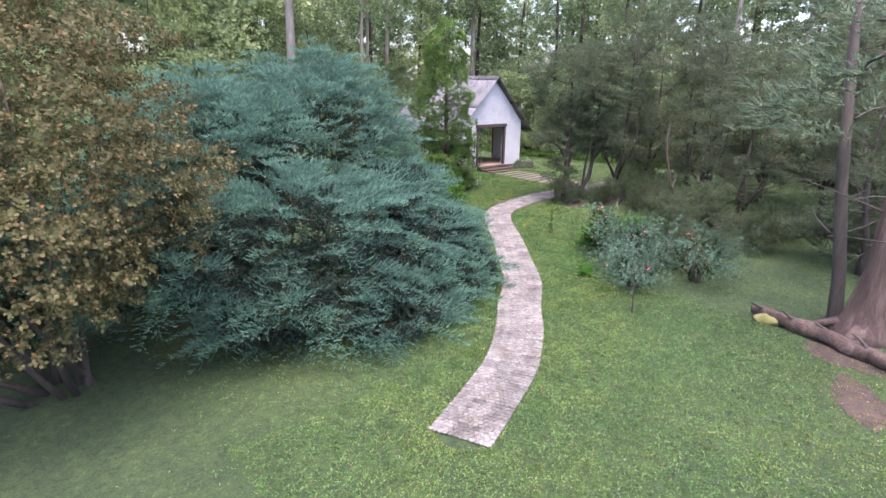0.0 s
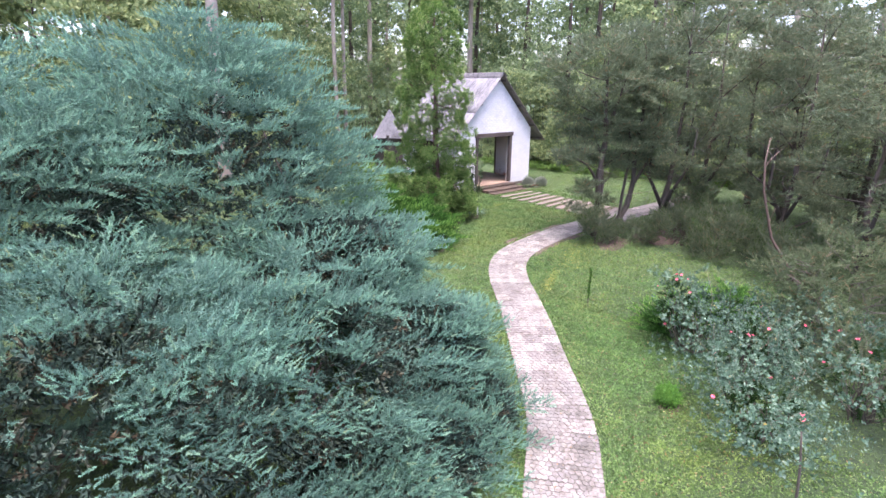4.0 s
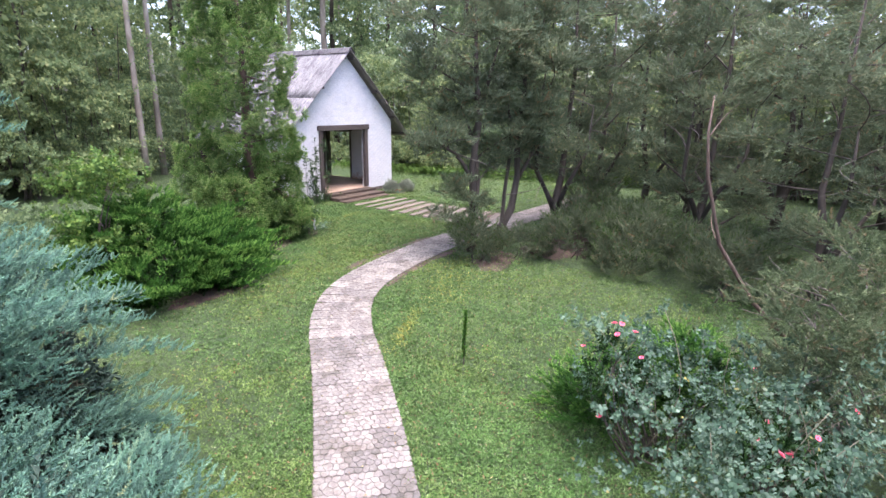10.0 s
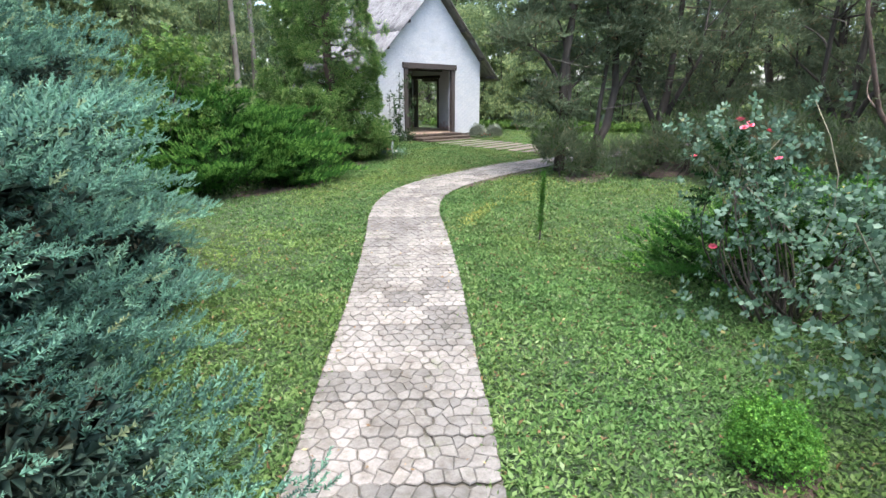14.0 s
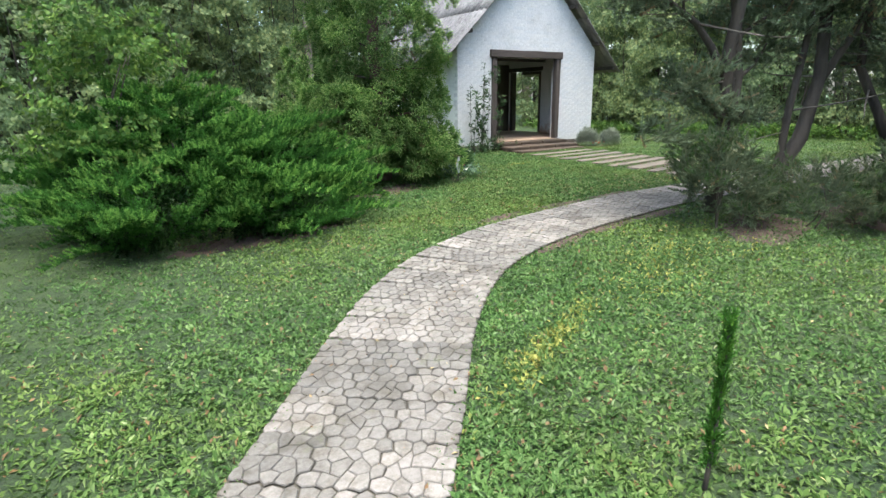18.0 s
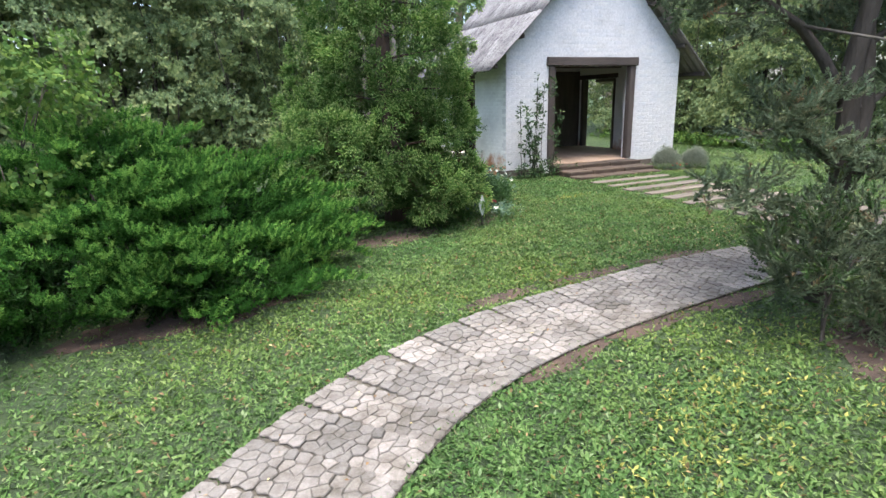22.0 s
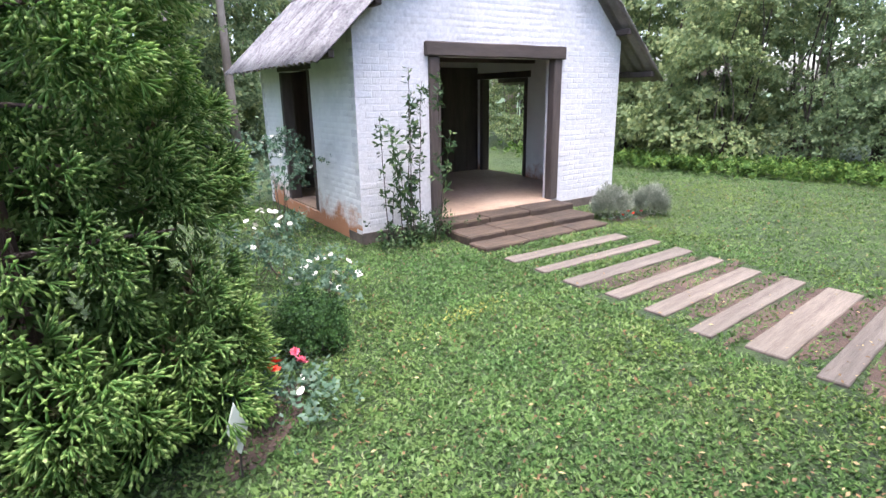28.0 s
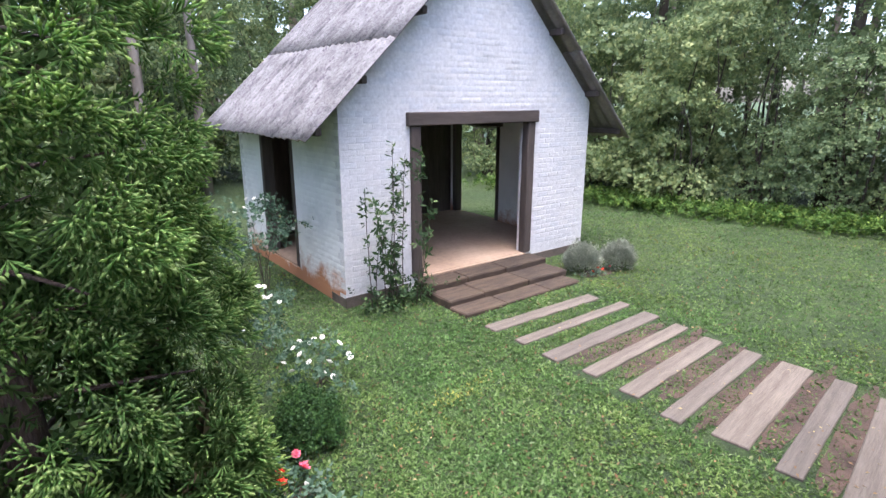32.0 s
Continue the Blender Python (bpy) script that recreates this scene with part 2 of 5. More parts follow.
def stained_wall():
    """Whitewash splashed with red earth above the ground."""
    m, t, b = material("stained_whitewash", 0.85)
    c = ramp(t, noise_tex(t, 1.6, 6, 0.65), [(0.25, (0.5, 0.51, 0.5)), (0.5, (0.68, 0.68, 0.66)), (0.8, (0.73, 0.73, 0.71))])
    sep = t.nodes.new("ShaderNodeSeparateXYZ")
    t.links.new(t.nodes.new("ShaderNodeNewGeometry").outputs["Position"], sep.inputs[0])
    sub = t.nodes.new("ShaderNodeMath")
    sub.operation = "MULTIPLY_ADD"
    t.links.new(noise_tex(t, 5, 6, 0.7), sub.inputs[0])
    sub.inputs[1].default_value = 0.9
    t.links.new(sep.outputs[2], sub.inputs[2])
    stain = ramp(t, sub.outputs[0], [(0.72, (1, 1, 1)), (1.2, (0, 0, 0))])
    c = mix(t, stain, c, (0.36, 0.165, 0.08))
    t.links.new(c, b.inputs["Base Color"])
    bump(t, b, noise_tex(t, 30, 4, 0.7), 0.5, 0.006)
    return m


M_WALL_STAIN = stained_wall()
M_PLINTH = mottled("plinth", [(0.3, (0.045, 0.038, 0.03)), (0.7, (0.13, 0.105, 0.085))], 3, 0.9, 0.6, 0.01, 25)
M_TIMBER = mottled("dark_timber", [(0.3, (0.035, 0.027, 0.023)), (0.7, (0.09, 0.07, 0.06))], 4, 0.85, 0.6, 0.006, 30, (1, 1, 0.15))
M_TIMBER_H = mottled("dark_timber_level", [(0.3, (0.035, 0.027, 0.023)), (0.7, (0.09, 0.07, 0.06))], 4, 0.85, 0.6, 0.006, 30, (0.15, 1, 1))
M_PLANK = mottled("weathered_plank", [(0.25, (0.06, 0.051, 0.041)), (0.5, (0.108, 0.093, 0.075)), (0.8, (0.155, 0.134, 0.11))], 3, 0.9, 0.9, 0.008, 24, (0.2, 2.5, 1), 0.2)
M_STEP = mottled("mossy_sleeper", [(0.25, (0.016, 0.011, 0.008)), (0.45, (0.038, 0.026, 0.017)), (0.62, (0.06, 0.042, 0.027)), (0.75, (0.04, 0.045, 0.018))], 6, 0.9, 0.7, 0.008, 20, (0.4, 2, 1), 0.15)
M_FLOOR = mottled("worn_floor", [(0.3, (0.24, 0.165, 0.115)), (0.7, (0.38, 0.28, 0.2))], 1.2, 0.7, 0.3, 0.004, 16)
M_MOSS = mottled("moss", [(0.3, (0.1, 0.1, 0.03)), (0.7, (0.24, 0.22, 0.07))], 6, 0.95, 0.8, 0.02, 40)
M_JOINT = mottled("joint_earth", [(0.3, (0.04, 0.034, 0.026)), (0.7, (0.1, 0.088, 0.064))], 6, 0.95, 0.8, 0.02, 40)
M_SOIL = mottled("bare_soil", [(0.3, (0.026, 0.016, 0.011)), (0.7, (0.076, 0.048, 0.033))], 4, 0.95, 0.8, 0.02, 30)


def lawn_material():
    m, t, b = material("lawn", 0.9)
    a = ramp(t, noise_tex(t, 38, 5, 0.75), [(0.3, (0.016, 0.031, 0.01)), (0.55, (0.043, 0.08, 0.022)), (0.8, (0.086, 0.146, 0.04))])
    big = ramp(t, noise_tex(t, 0.7, 5, 0.6), [(0.3, (0.62, 0.75, 0.6)), (0.7, (1.3, 1.16, 1.05))])
    c = mix(t, 1.0, a, big, "MULTIPLY")
    c = mix(t, 1.0, c, ramp(t, noise_tex(t, 7, 5, 0.75), [(0.35, (0.5, 0.56, 0.5)), (0.65, (1.3, 1.25, 1.2))]), "MULTIPLY")
    bare = ramp(t, noise_tex(t, 1.7, 6, 0.75), [(0.66, (0, 0, 0)), (0.74, (0.8, 0.8, 0.8))])
    c = mix(t, bare, c, (0.13, 0.09, 0.055))
    t.links.new(c, b.inputs["Base Color"])
    bump(t, b, noise_tex(t, 60, 4, 0.8), 1.0, 0.04)
    return m


M_LAWN = lawn_material()


def world_noise(tree, scale, detail=5.0, rough=0.7):
    n = node(tree, "ShaderNodeTexNoise", Scale=scale, Detail=detail, Roughness=rough)
    tree.links.new(tree.nodes.new("ShaderNodeNewGeometry").outputs["Position"], n.inputs["Vector"])
    return n.outputs["Fac"]


def paver_material(name, tone):
    """Cast concrete with pale stones, grey weathering and some moss."""
    m, t, b = material(name, 0.9)
    rnd = t.nodes.new("ShaderNodeObjectInfo").outputs["Random"]
    isl = t.nodes.new("ShaderNodeNewGeometry").outputs["Random Per Island"]
    c = ramp(t, rnd, [(0, tuple(v * tone for v in (0.1, 0.096, 0.088))), (0.3, tuple(v * tone for v in (0.124, 0.118, 0.108))), (0.7, tuple(v * tone for v in (0.146, 0.138, 0.126))), (1, tuple(v * tone for v in (0.172, 0.162, 0.149)))])
    c = mix(t, 1.0, c, ramp(t, isl, [(0, (0.78, 0.78, 0.77)), (0.5, (1.0, 0.99, 0.98)), (1, (1.16, 1.15, 1.14))]), "MULTIPLY")
    c = mix(t, 1.0, c, ramp(t, world_noise(t, 2.6, 6, 0.7), [(0.36, (0.62, 0.59, 0.54)), (0.52, (1.0, 0.98, 0.97)), (0.7, (1.14, 1.12, 1.1))]), "MULTIPLY")
    c = mix(t, 1.0, c, ramp(t, world_noise(t, 14, 5, 0.75), [(0.32, (0.66, 0.63, 0.56)), (0.55, (1.04, 1.03, 1.02))]), "MULTIPLY")
    moss = ramp(t, world_noise(t, 3.7, 6, 0.8), [(0.6, (0, 0, 0)), (0.74, (0.75, 0.75, 0.75))])
    c = mix(t, moss, c, (0.085, 0.095, 0.04))
    f = world_noise(t, 55, 5, 0.75)
    c = mix(t, 1.0, c, ramp(t, f, [(0.3, (0.75, 0.75, 0.74)), (0.65, (1.1, 1.1, 1.1))]), "MULTIPLY")
    t.links.new(c, b.inputs["Base Color"])
    bump(t, b, f, 0.6, 0.006)
    return m


M_PAVER, M_GROOVE = paver_material("concrete_paver", 1.1), paver_material("paver_groove", 0.66)


def roof_material():
    m, t, b = material("weathered_sheet", 0.9)
    c = ramp(t, noise_tex(t, 2.0, 8, 0.8, "Object", (1, 1.6, 0.7)), [(0.34, (0.045, 0.044, 0.047)), (0.48, (0.12, 0.118, 0.12)), (0.72, (0.215, 0.212, 0.215))])
    s = ramp(t, noise_tex(t, 34, 6, 0.85), [(0.36, (0.3, 0.27, 0.32)), (0.46, (0.92, 0.92, 0.92)), (0.7, (1.4, 1.4, 1.4))])
    c = mix(t, 1.0, c, s, "MULTIPLY")
    c = mix(t, 1.0, c, ramp(t, noise_tex(t, 7, 8, 0.8, "Object", (1, 1.5, 0.6)), [(0.38, (0.4, 0.37, 0.43)), (0.45, (1.0, 1.0, 1.0))]), "MULTIPLY")
    t.links.new(c, b.inputs["Base Color"])
    bump(t, b, noise_tex(t, 40, 5, 0.8), 0.6, 0.01)
    return m


M_ROOF = roof_material()
M_ROOF_UNDER = mottled("sheet_underside", [(0.3, (0.13, 0.11, 0.095)), (0.7, (0.26, 0.225, 0.19))], 2.5, 0.9, 0.4, 0.006, 25)


# ---- helpers for building ----
def part(name, bm, mat, parent=None, label=""):
    me = bpy.data.meshes.new(name)
    bm.to_mesh(me)
    bm.free()
    me.materials.append(mat)
    ob = new(name, me)
    if parent:
        ob.parent = parent
    return tagged(ob, label)


def empty(name, at, label, category, group="", kind=""):
    ob = new(name)
    ob.location = at
    return tagged(ob, label, category, group, kind)


def box(bm, lo, hi, bevel=0.0):
    g = bmesh.ops.create_cube(bm, size=1.0, matrix=Matrix.LocRotScale(((Vector(lo) + Vector(hi)) / 2), None, Vector(hi) - Vector(lo)))
    if bevel:
        bmesh.ops.bevel(bm, geom=list({e for v in g["verts"] for e in v.link_edges}), offset=bevel, segments=1, affect="EDGES")
    return g["verts"]


def roughen(bm, amount, scale=6.0):
    for v in bm.verts:
        v.co += noise.noise_vector(v.co * scale) * amount


def ground_z(x, y):
    """The lawn falls gently away from the chapel towards the garden."""
    s = -(x + y) / math.sqrt(2)
    s = min(max(s, 1.5), 16.0)
    return 0.15 - 0.0232 * s


def ground_z_array(p):
    s = np.clip(-(p[:, 0] + p[:, 1]) / math.sqrt(2), 1.5, 16.0)
    return 0.15 - 0.0232 * s


def mesh_from_arrays(name, verts, tris, mat, parent=None, label="", smooth=False):
    me = bpy.data.meshes.new(name)
    n = len(tris)
    me.vertices.add(len(verts))
    me.vertices.foreach_set("co", np.ascontiguousarray(verts, dtype=np.float32).ravel())
    me.loops.add(n * 3)
    me.loops.foreach_set("vertex_index", np.ascontiguousarray(tris, dtype=np.int32).ravel())
    me.polygons.add(n)
    me.polygons.foreach_set("loop_start", np.arange(0, n * 3, 3, dtype=np.int32))
    me.polygons.foreach_set("loop_total", np.full(n, 3, dtype=np.int32))
    me.update(calc_edges=True)
    me.materials.append(mat)
    ob = new(name, me)
    if parent:
        ob.parent = parent
    return tagged(ob, label)


def unit(a):
    return a / np.maximum(np.linalg.norm(a, axis=-1, keepdims=True), 1e-9)


def scatter(name, shape, P, D, S, mat, parent=None, label="", turn=None):
    """Sets a copy of a small leaf shape, pointing along D and of size S, at every place P, in one mesh."""
    tv, tf = shape
    n = len(P)
    D = unit(D)
    side = unit(np.cross(D, rng.normal(size=(n, 3)) if turn is None else turn))
    up = np.cross(D, side)
    S = np.broadcast_to(np.asarray(S, float), (n,))[:, None, None]
    V = P[:, None, :] + S * (tv[None, :, 0:1] * side[:, None, :] + tv[None, :, 1:2] * up[:, None, :] + tv[None, :, 2:3] * D[:, None, :])
    F = tf[None] + (np.arange(n) * len(tv))[:, None, None]
    return mesh_from_arrays(name, V.reshape(-1, 3), F.reshape(-1, 3), mat, parent, label)


def plume(segments=5, around=3, reach=0.3, lift=0.28, seed=1):
    """A feathery juniper shoot of length 1 along z: side leaflets off a thin axis."""
    r = random.Random(seed)
    v, f = [(0, 0, i / segments) for i in range(segments + 1)], []
    for i in range(segments):
        taper = 1.0 - 0.62 * i / segments
        for k in range(around):
            a = 2 * math.pi * (k / around + 0.31 * i) + r.uniform(-0.4, 0.4)
            v.append((math.cos(a) * reach * taper, math.sin(a) * reach * taper, i / segments + lift * r.uniform(0.7, 1.3)))
            f.append((i, i + 1, len(v) - 1))
    v.append((0.05, 0.0, 1.12))
    v.append((-0.05, 0.02, 0.9))
    f.append((segments - 1, len(v) - 2, len(v) - 1))
    return np.array(v, float), np.array(f, int)


def rope_shoots(fingers=8, spread=0.8, seed=4):
    """Rope-like cedar shoots from one point along z, and their plump young ends as a second shape."""
    r = random.Random(seed)
    v, f, tv, tf = [], [], [], []
    for k in range(fingers):
        a, s = 2.4 * k, spread * math.sqrt((k + 0.3) / fingers)
        d = Vector((math.cos(a) * s, math.sin(a) * s, 1.0)).normalized() * r.uniform(0.75, 1.1)
        side = d.cross(Vector((0.3, 0.9, 0.1))).normalized()
        up = d.cross(side).normalized()
        sag = Vector((r.uniform(-0.1, 0.1), r.uniform(-0.1, 0.1), 0))
        mid, end = d * 0.55 + sag, d * 0.82 + sag * 1.6
        arms = [side * math.cos(q) + up * math.sin(q) for q in (0, 2.1, 4.2)]
        n = len(v)
        v += [(0, 0, 0)] + [tuple(mid + w * 0.06) for w in arms] + [tuple(end)]
        f += [(n, n + 1 + q, n + 1 + (q + 1) % 3) for q in range(3)] + [(n + 4, n + 1 + (q + 1) % 3, n + 1 + q) for q in range(3)]
        n = len(tv)
        tv += [tuple(end - d * 0.2)] + [tuple(end + w * 0.075) for w in arms] + [tuple(end + d * 0.2)]
        tf += [(n, n + 1 + q, n + 1 + (q + 1) % 3) for q in range(3)] + [(n + 4, n + 1 + (q + 1) % 3, n + 1 + q) for q in range(3)]
    return (np.array(v, float), np.array(f, int)), (np.array(tv, float), np.array(tf, int))


def leaf_sprig(leaves=5, length=0.45, width=0.16, spread=0.8, seed=3):
    """A short twig along z with folded oval leaves."""
    r = random.Random(seed)
    v, f = [], []
    for k in range(leaves):
        a, z = 2.4 * k + r.uniform(-0.4, 0.4), k / leaves * 0.8
        out = Vector((math.cos(a) * spread, math.sin(a) * spread, r.uniform(0.15, 0.7))).normalized()
        w = out.cross(Vector((0, 0, 1))).normalized() * width
        b, n = Vector((0, 0, z)), len(v)
        m = b + out * length * 0.5 + Vector((0, 0, -0.04))
        v += [tuple(b), tuple(m + w), tuple(b + out * length), tuple(m - w)]
        f += [(n, n + 1, n + 2), (n, n + 2, n + 3)]
    return np.array(v, float), np.array(f, int)


PLUME, PLUME2 = plume(5, 3, 0.26, 0.24, 1), plume(4, 3, 0.24, 0.28, 5)
FEATHER, FINE = plume(5, 3, 0.3, 0.27, 9), plume(6, 3, 0.22, 0.21, 9)
NEEDLE = plume(7, 3, 0.21, 0.2, 9)
SPRIG, SPRIG_BIG = leaf_sprig(), leaf_sprig(7, 0.5, 0.17, 1.0, 6)
BLADE = (np.array([(0, 0, 0.02), (0.4, 0.3, 0.34), (1.0, 0.2, 0.36), (0.5, -0.18, 0.3), (0, 0.02, 0.02), (-0.28, 0.42, 0.36), (-0.55, 0.85, 0.5), (-0.5, 0.25, 0.33)], float), np.array([(0, 1, 2), (0, 2, 3), (4, 5, 6), (4, 6, 7)], int))


def pads(lobes, count, per, length, width, droop=0.15, lift=0.25, thick=0.05, inner=0.25, low=-0.35, rag=0.18, flat=0.55, spread=0.7, fuzz=0.3, tip=0.2):
    """Places and headings of shoots, gathered in ragged branch pads over a mass of rounded lobes (x, y, z, rx, ry, rz)."""
    L = np.array(lobes, float)
    area = L[:, 3] * L[:, 5] + L[:, 3] * L[:, 4] + L[:, 4] * L[:, 5]
    pick = rng.choice(len(L), count * 2, p=area / area.sum())
    d = unit(rng.normal(size=(count * 2, 3)))
    d[:, 2] = np.where(d[:, 2] < low, -d[:, 2] * rng.random(count * 2), d[:, 2])
    lob = L[pick]
    q = lob[:, :3] + d * lob[:, 3:] * (1.0 + rag * rng.normal(size=(count * 2, 1))).clip(0.75, 1.25)
    deep = np.zeros(len(q), bool)
    for l in L:
        deep |= (((q - l[:3]) / l[3:]) ** 2).sum(1) < 0.62
    keep = np.flatnonzero(~deep)[:count]
    q, d, lob = q[keep], d[keep], lob[keep]
    inward = rng.random(len(q)) < inner
    q[inward] -= (d * lob[:, 3:] * 0.28)[inward]
    out = unit((q - lob[:, :3])[:, :2] + 0.15 * rng.normal(size=(len(q), 2)))
    head = unit(np.concatenate([out, (lift + flat * d[:, 2])[:, None]], 1) + 0.2 * rng.normal(size=d.shape))
    n = len(q)
    side = unit(np.cross(head, np.array([0, 0, 1.0]) + 0.2 * rng.normal(size=(n, 3))))
    top = np.cross(side, head)
    u, v, w = rng.random((n, per)) - 0.45, rng.uniform(-1, 1, (n, per)), rng.normal(size=(n, per)) * thick
    v *= (1.05 - 0.8 * np.abs(u))
    size = rng.uniform(0.65, 1.2, (n, 1))
    P = q[:, None] + (size * u * length)[..., None] * head[:, None] + (size * v * width)[..., None] * side[:, None] + w[..., None] * top[:, None]
    P[..., 2] -= 1.3 * droop * (u + 0.45) ** 2 * length
    H = head[:, None] + (v * spread)[..., None] * side[:, None] + fuzz * rng.normal(size=P.shape) + np.array([0, 0, lift * 0.6])
    outer = (u > tip) & ~inward[:, None]
    return P.reshape(-1, 3), H.reshape(-1, 3), outer.ravel()


def boughs(lobes, count, length, branchlets=12, chain=4, reach=0.42, droop=0.25, lift=0.2, rag=0.1, inner=0.25, low=-0.5, flat=0.35, angle=0.8, fuzz=0.16, nod=0.0, upright=0.25):
    """Places, headings and sizes of shoots set along the forward-slanting side branchlets of flat boughs."""
    L = np.array(lobes, float)
    area = L[:, 3] * L[:, 5] + L[:, 3] * L[:, 4] + L[:, 4] * L[:, 5]
    pick = rng.choice(len(L), count * 3, p=area / area.sum())
    d = unit(rng.normal(size=(count * 3, 3)))
    d[:, 2] = np.where(d[:, 2] < low, -d[:, 2] * rng.random(count * 3), d[:, 2])
    lob = L[pick]
    q = lob[:, :3] + d * lob[:, 3:] * (1.0 + rag * rng.normal(size=(count * 3, 1))).clip(0.75, 1.2)
    deep = np.zeros(len(q), bool)
    for l in L:
        deep |= (((q - l[:3]) / l[3:]) ** 2).sum(1) < 0.66
    keep = np.flatnonzero(~deep)[:count]
    q, d, lob = q[keep], d[keep], lob[keep]
    n = len(q)
    inward = rng.random(n) < inner
    q[inward] -= (d * lob[:, 3:] * 0.22)[inward]
    out = unit((q - lob[:, :3])[:, :2] + 0.2 * rng.normal(size=(n, 2)))
    head = unit(np.concatenate([out, (lift + flat * d[:, 2])[:, None]], 1) + 0.15 * rng.normal(size=d.shape))
    side = unit(np.cross(head, np.array([0, 0, 1.0]) + 0.25 * rng.normal(size=(n, 3))))
    top = np.cross(side, head)
    size = length * rng.uniform(0.6, 1.25, (n, 1, 1))
    k = np.arange(branchlets)
    u = ((k + 0.5) / branchlets)[None, :, None] + rng.uniform(-0.04, 0.04, (n, branchlets, 1))
    hand = np.where(k % 3 == 2, 0.0, np.where(k % 3 == 1, 1.0, -1.0))[None, :, None] * rng.uniform(0.7, 1.2, (n, branchlets, 1))
    c = ((np.arange(chain) + 0.4) / chain)[None, None, :] + rng.uniform(-0.1, 0.1, (n, branchlets, chain))
    span = size * reach * (1.1 - 0.75 * u)
    turn = hand * angle
    along = u * size + c * span * np.cos(turn)
    across = c * span * np.sin(turn) * 1.1
    rise = -droop * size * (along / size) ** 2 + 0.14 * c * span + nod * size * np.maximum(along / size - 0.6, 0)
    P = q[:, None, None] + (along - 0.6 * size)[..., None] * head[:, None, None] + across[..., None] * side[:, None, None] + rise[..., None] * np.array([0, 0, 1.0])
    H = np.cos(turn)[..., None] * head[:, None, None] + np.sin(turn)[..., None] * side[:, None, None] + upright * top[:, None, None] + fuzz * rng.normal(size=P.shape)
    S = np.broadcast_to(span / chain, c.shape) * rng.uniform(0.75, 1.25, c.shape) + 0.03
    tips = (c > 0.55) & (u > 0.3) & ~inward[:, None, None]
    return P.reshape(-1, 3), H.reshape(-1, 3), S.ravel(), tips.ravel()


def clumps(lobes, count, per, radius, low=-0.6):
    """Places and headings of shoots gathered in rounded tufts at the branch ends of a crown."""
    L = np.array(lobes, float)
    area = L[:, 3] * L[:, 5] + L[:, 3] * L[:, 4] + L[:, 4] * L[:, 5]
    pick = rng.choice(len(L), count * 3, p=area / area.sum())
    d = unit(rng.normal(size=(count * 3, 3)))
    d[:, 2] = np.where(d[:, 2] < low, -d[:, 2] * rng.random(count * 3), d[:, 2])
    lob = L[pick]
    q = lob[:, :3] + d * lob[:, 3:] * (0.93 + 0.1 * rng.normal(size=(count * 3, 1))).clip(0.7, 1.15)
    deep = np.zeros(len(q), bool)
    for l in L:
        deep |= (((q - l[:3]) / l[3:]) ** 2).sum(1) < 0.6
    keep = np.flatnonzero(~deep)[:count]
    q, d = q[keep, None], unit(d[keep] * np.array([1, 1, 0.5]))[:, None]
    n = q.shape[0]
    e = unit(rng.normal(size=(n, per, 3)) + 0.9 * d + np.array([0, 0, 0.3]))
    size = radius * rng.uniform(0.65, 1.25, (n, 1, 1))
    P = q + e * size * rng.uniform(0.3, 1.0, (n, per, 1))
    H = unit(e + 0.45 * d + np.array([0, 0, 1.0]) * rng.uniform(-1.0, 0.3, (n, per, 1)))
    return P.reshape(-1, 3), H.reshape(-1, 3)


def tube(bm, points, radii, sides=8, wobble=0.0):
    """A tapered, slightly uneven limb through the points."""
    pts = [Vector(p) for p in points]
    rings = []
    for i, p in enumerate(pts):
        d = (pts[min(i + 1, len(pts) - 1)] - pts[max(i - 1, 0)]).normalized()
        a = d.cross(Vector((0.31, 0.9, 0.13))).normalized()
        b = d.cross(a)
        rings.append([bm.verts.new(p + (a * math.cos(2 * math.pi * k / sides) + b * math.sin(2 * math.pi * k / sides)) * radii[i] * (1 + wobble * R.uniform(-1, 1))) for k in range(sides)])
    for r0, r1 in zip(rings, rings[1:]):
        for k in range(sides):
            bm.faces.new((r0[k], r0[(k + 1) % sides], r1[(k + 1) % sides], r1[k]))
    bm.faces.new(rings[-1])
    bm.faces.new(rings[0][::-1])
    for f in bm.faces:
        f.smooth = True


def limb(start, end, r0, r1, bend=0.15, steps=6, wobble=0.08):
    """Points and radii of a bent limb."""
    a, b = Vector(start), Vector(end)
    off = Vector((R.uniform(-1, 1), R.uniform(-1, 1), R.uniform(-0.3, 0.3))) * (b - a).length * bend
    pts, rad = [], []
    for i in range(steps + 1):
        t = i / steps
        pts.append(a.lerp(b, t) + off * math.sin(math.pi * t) + Vector((R.uniform(-1, 1), R.uniform(-1, 1), 0)) * wobble * r0 * min(i, 1))
        rad.append(r0 + (r1 - r0) * t ** 0.8)
    return pts, rad


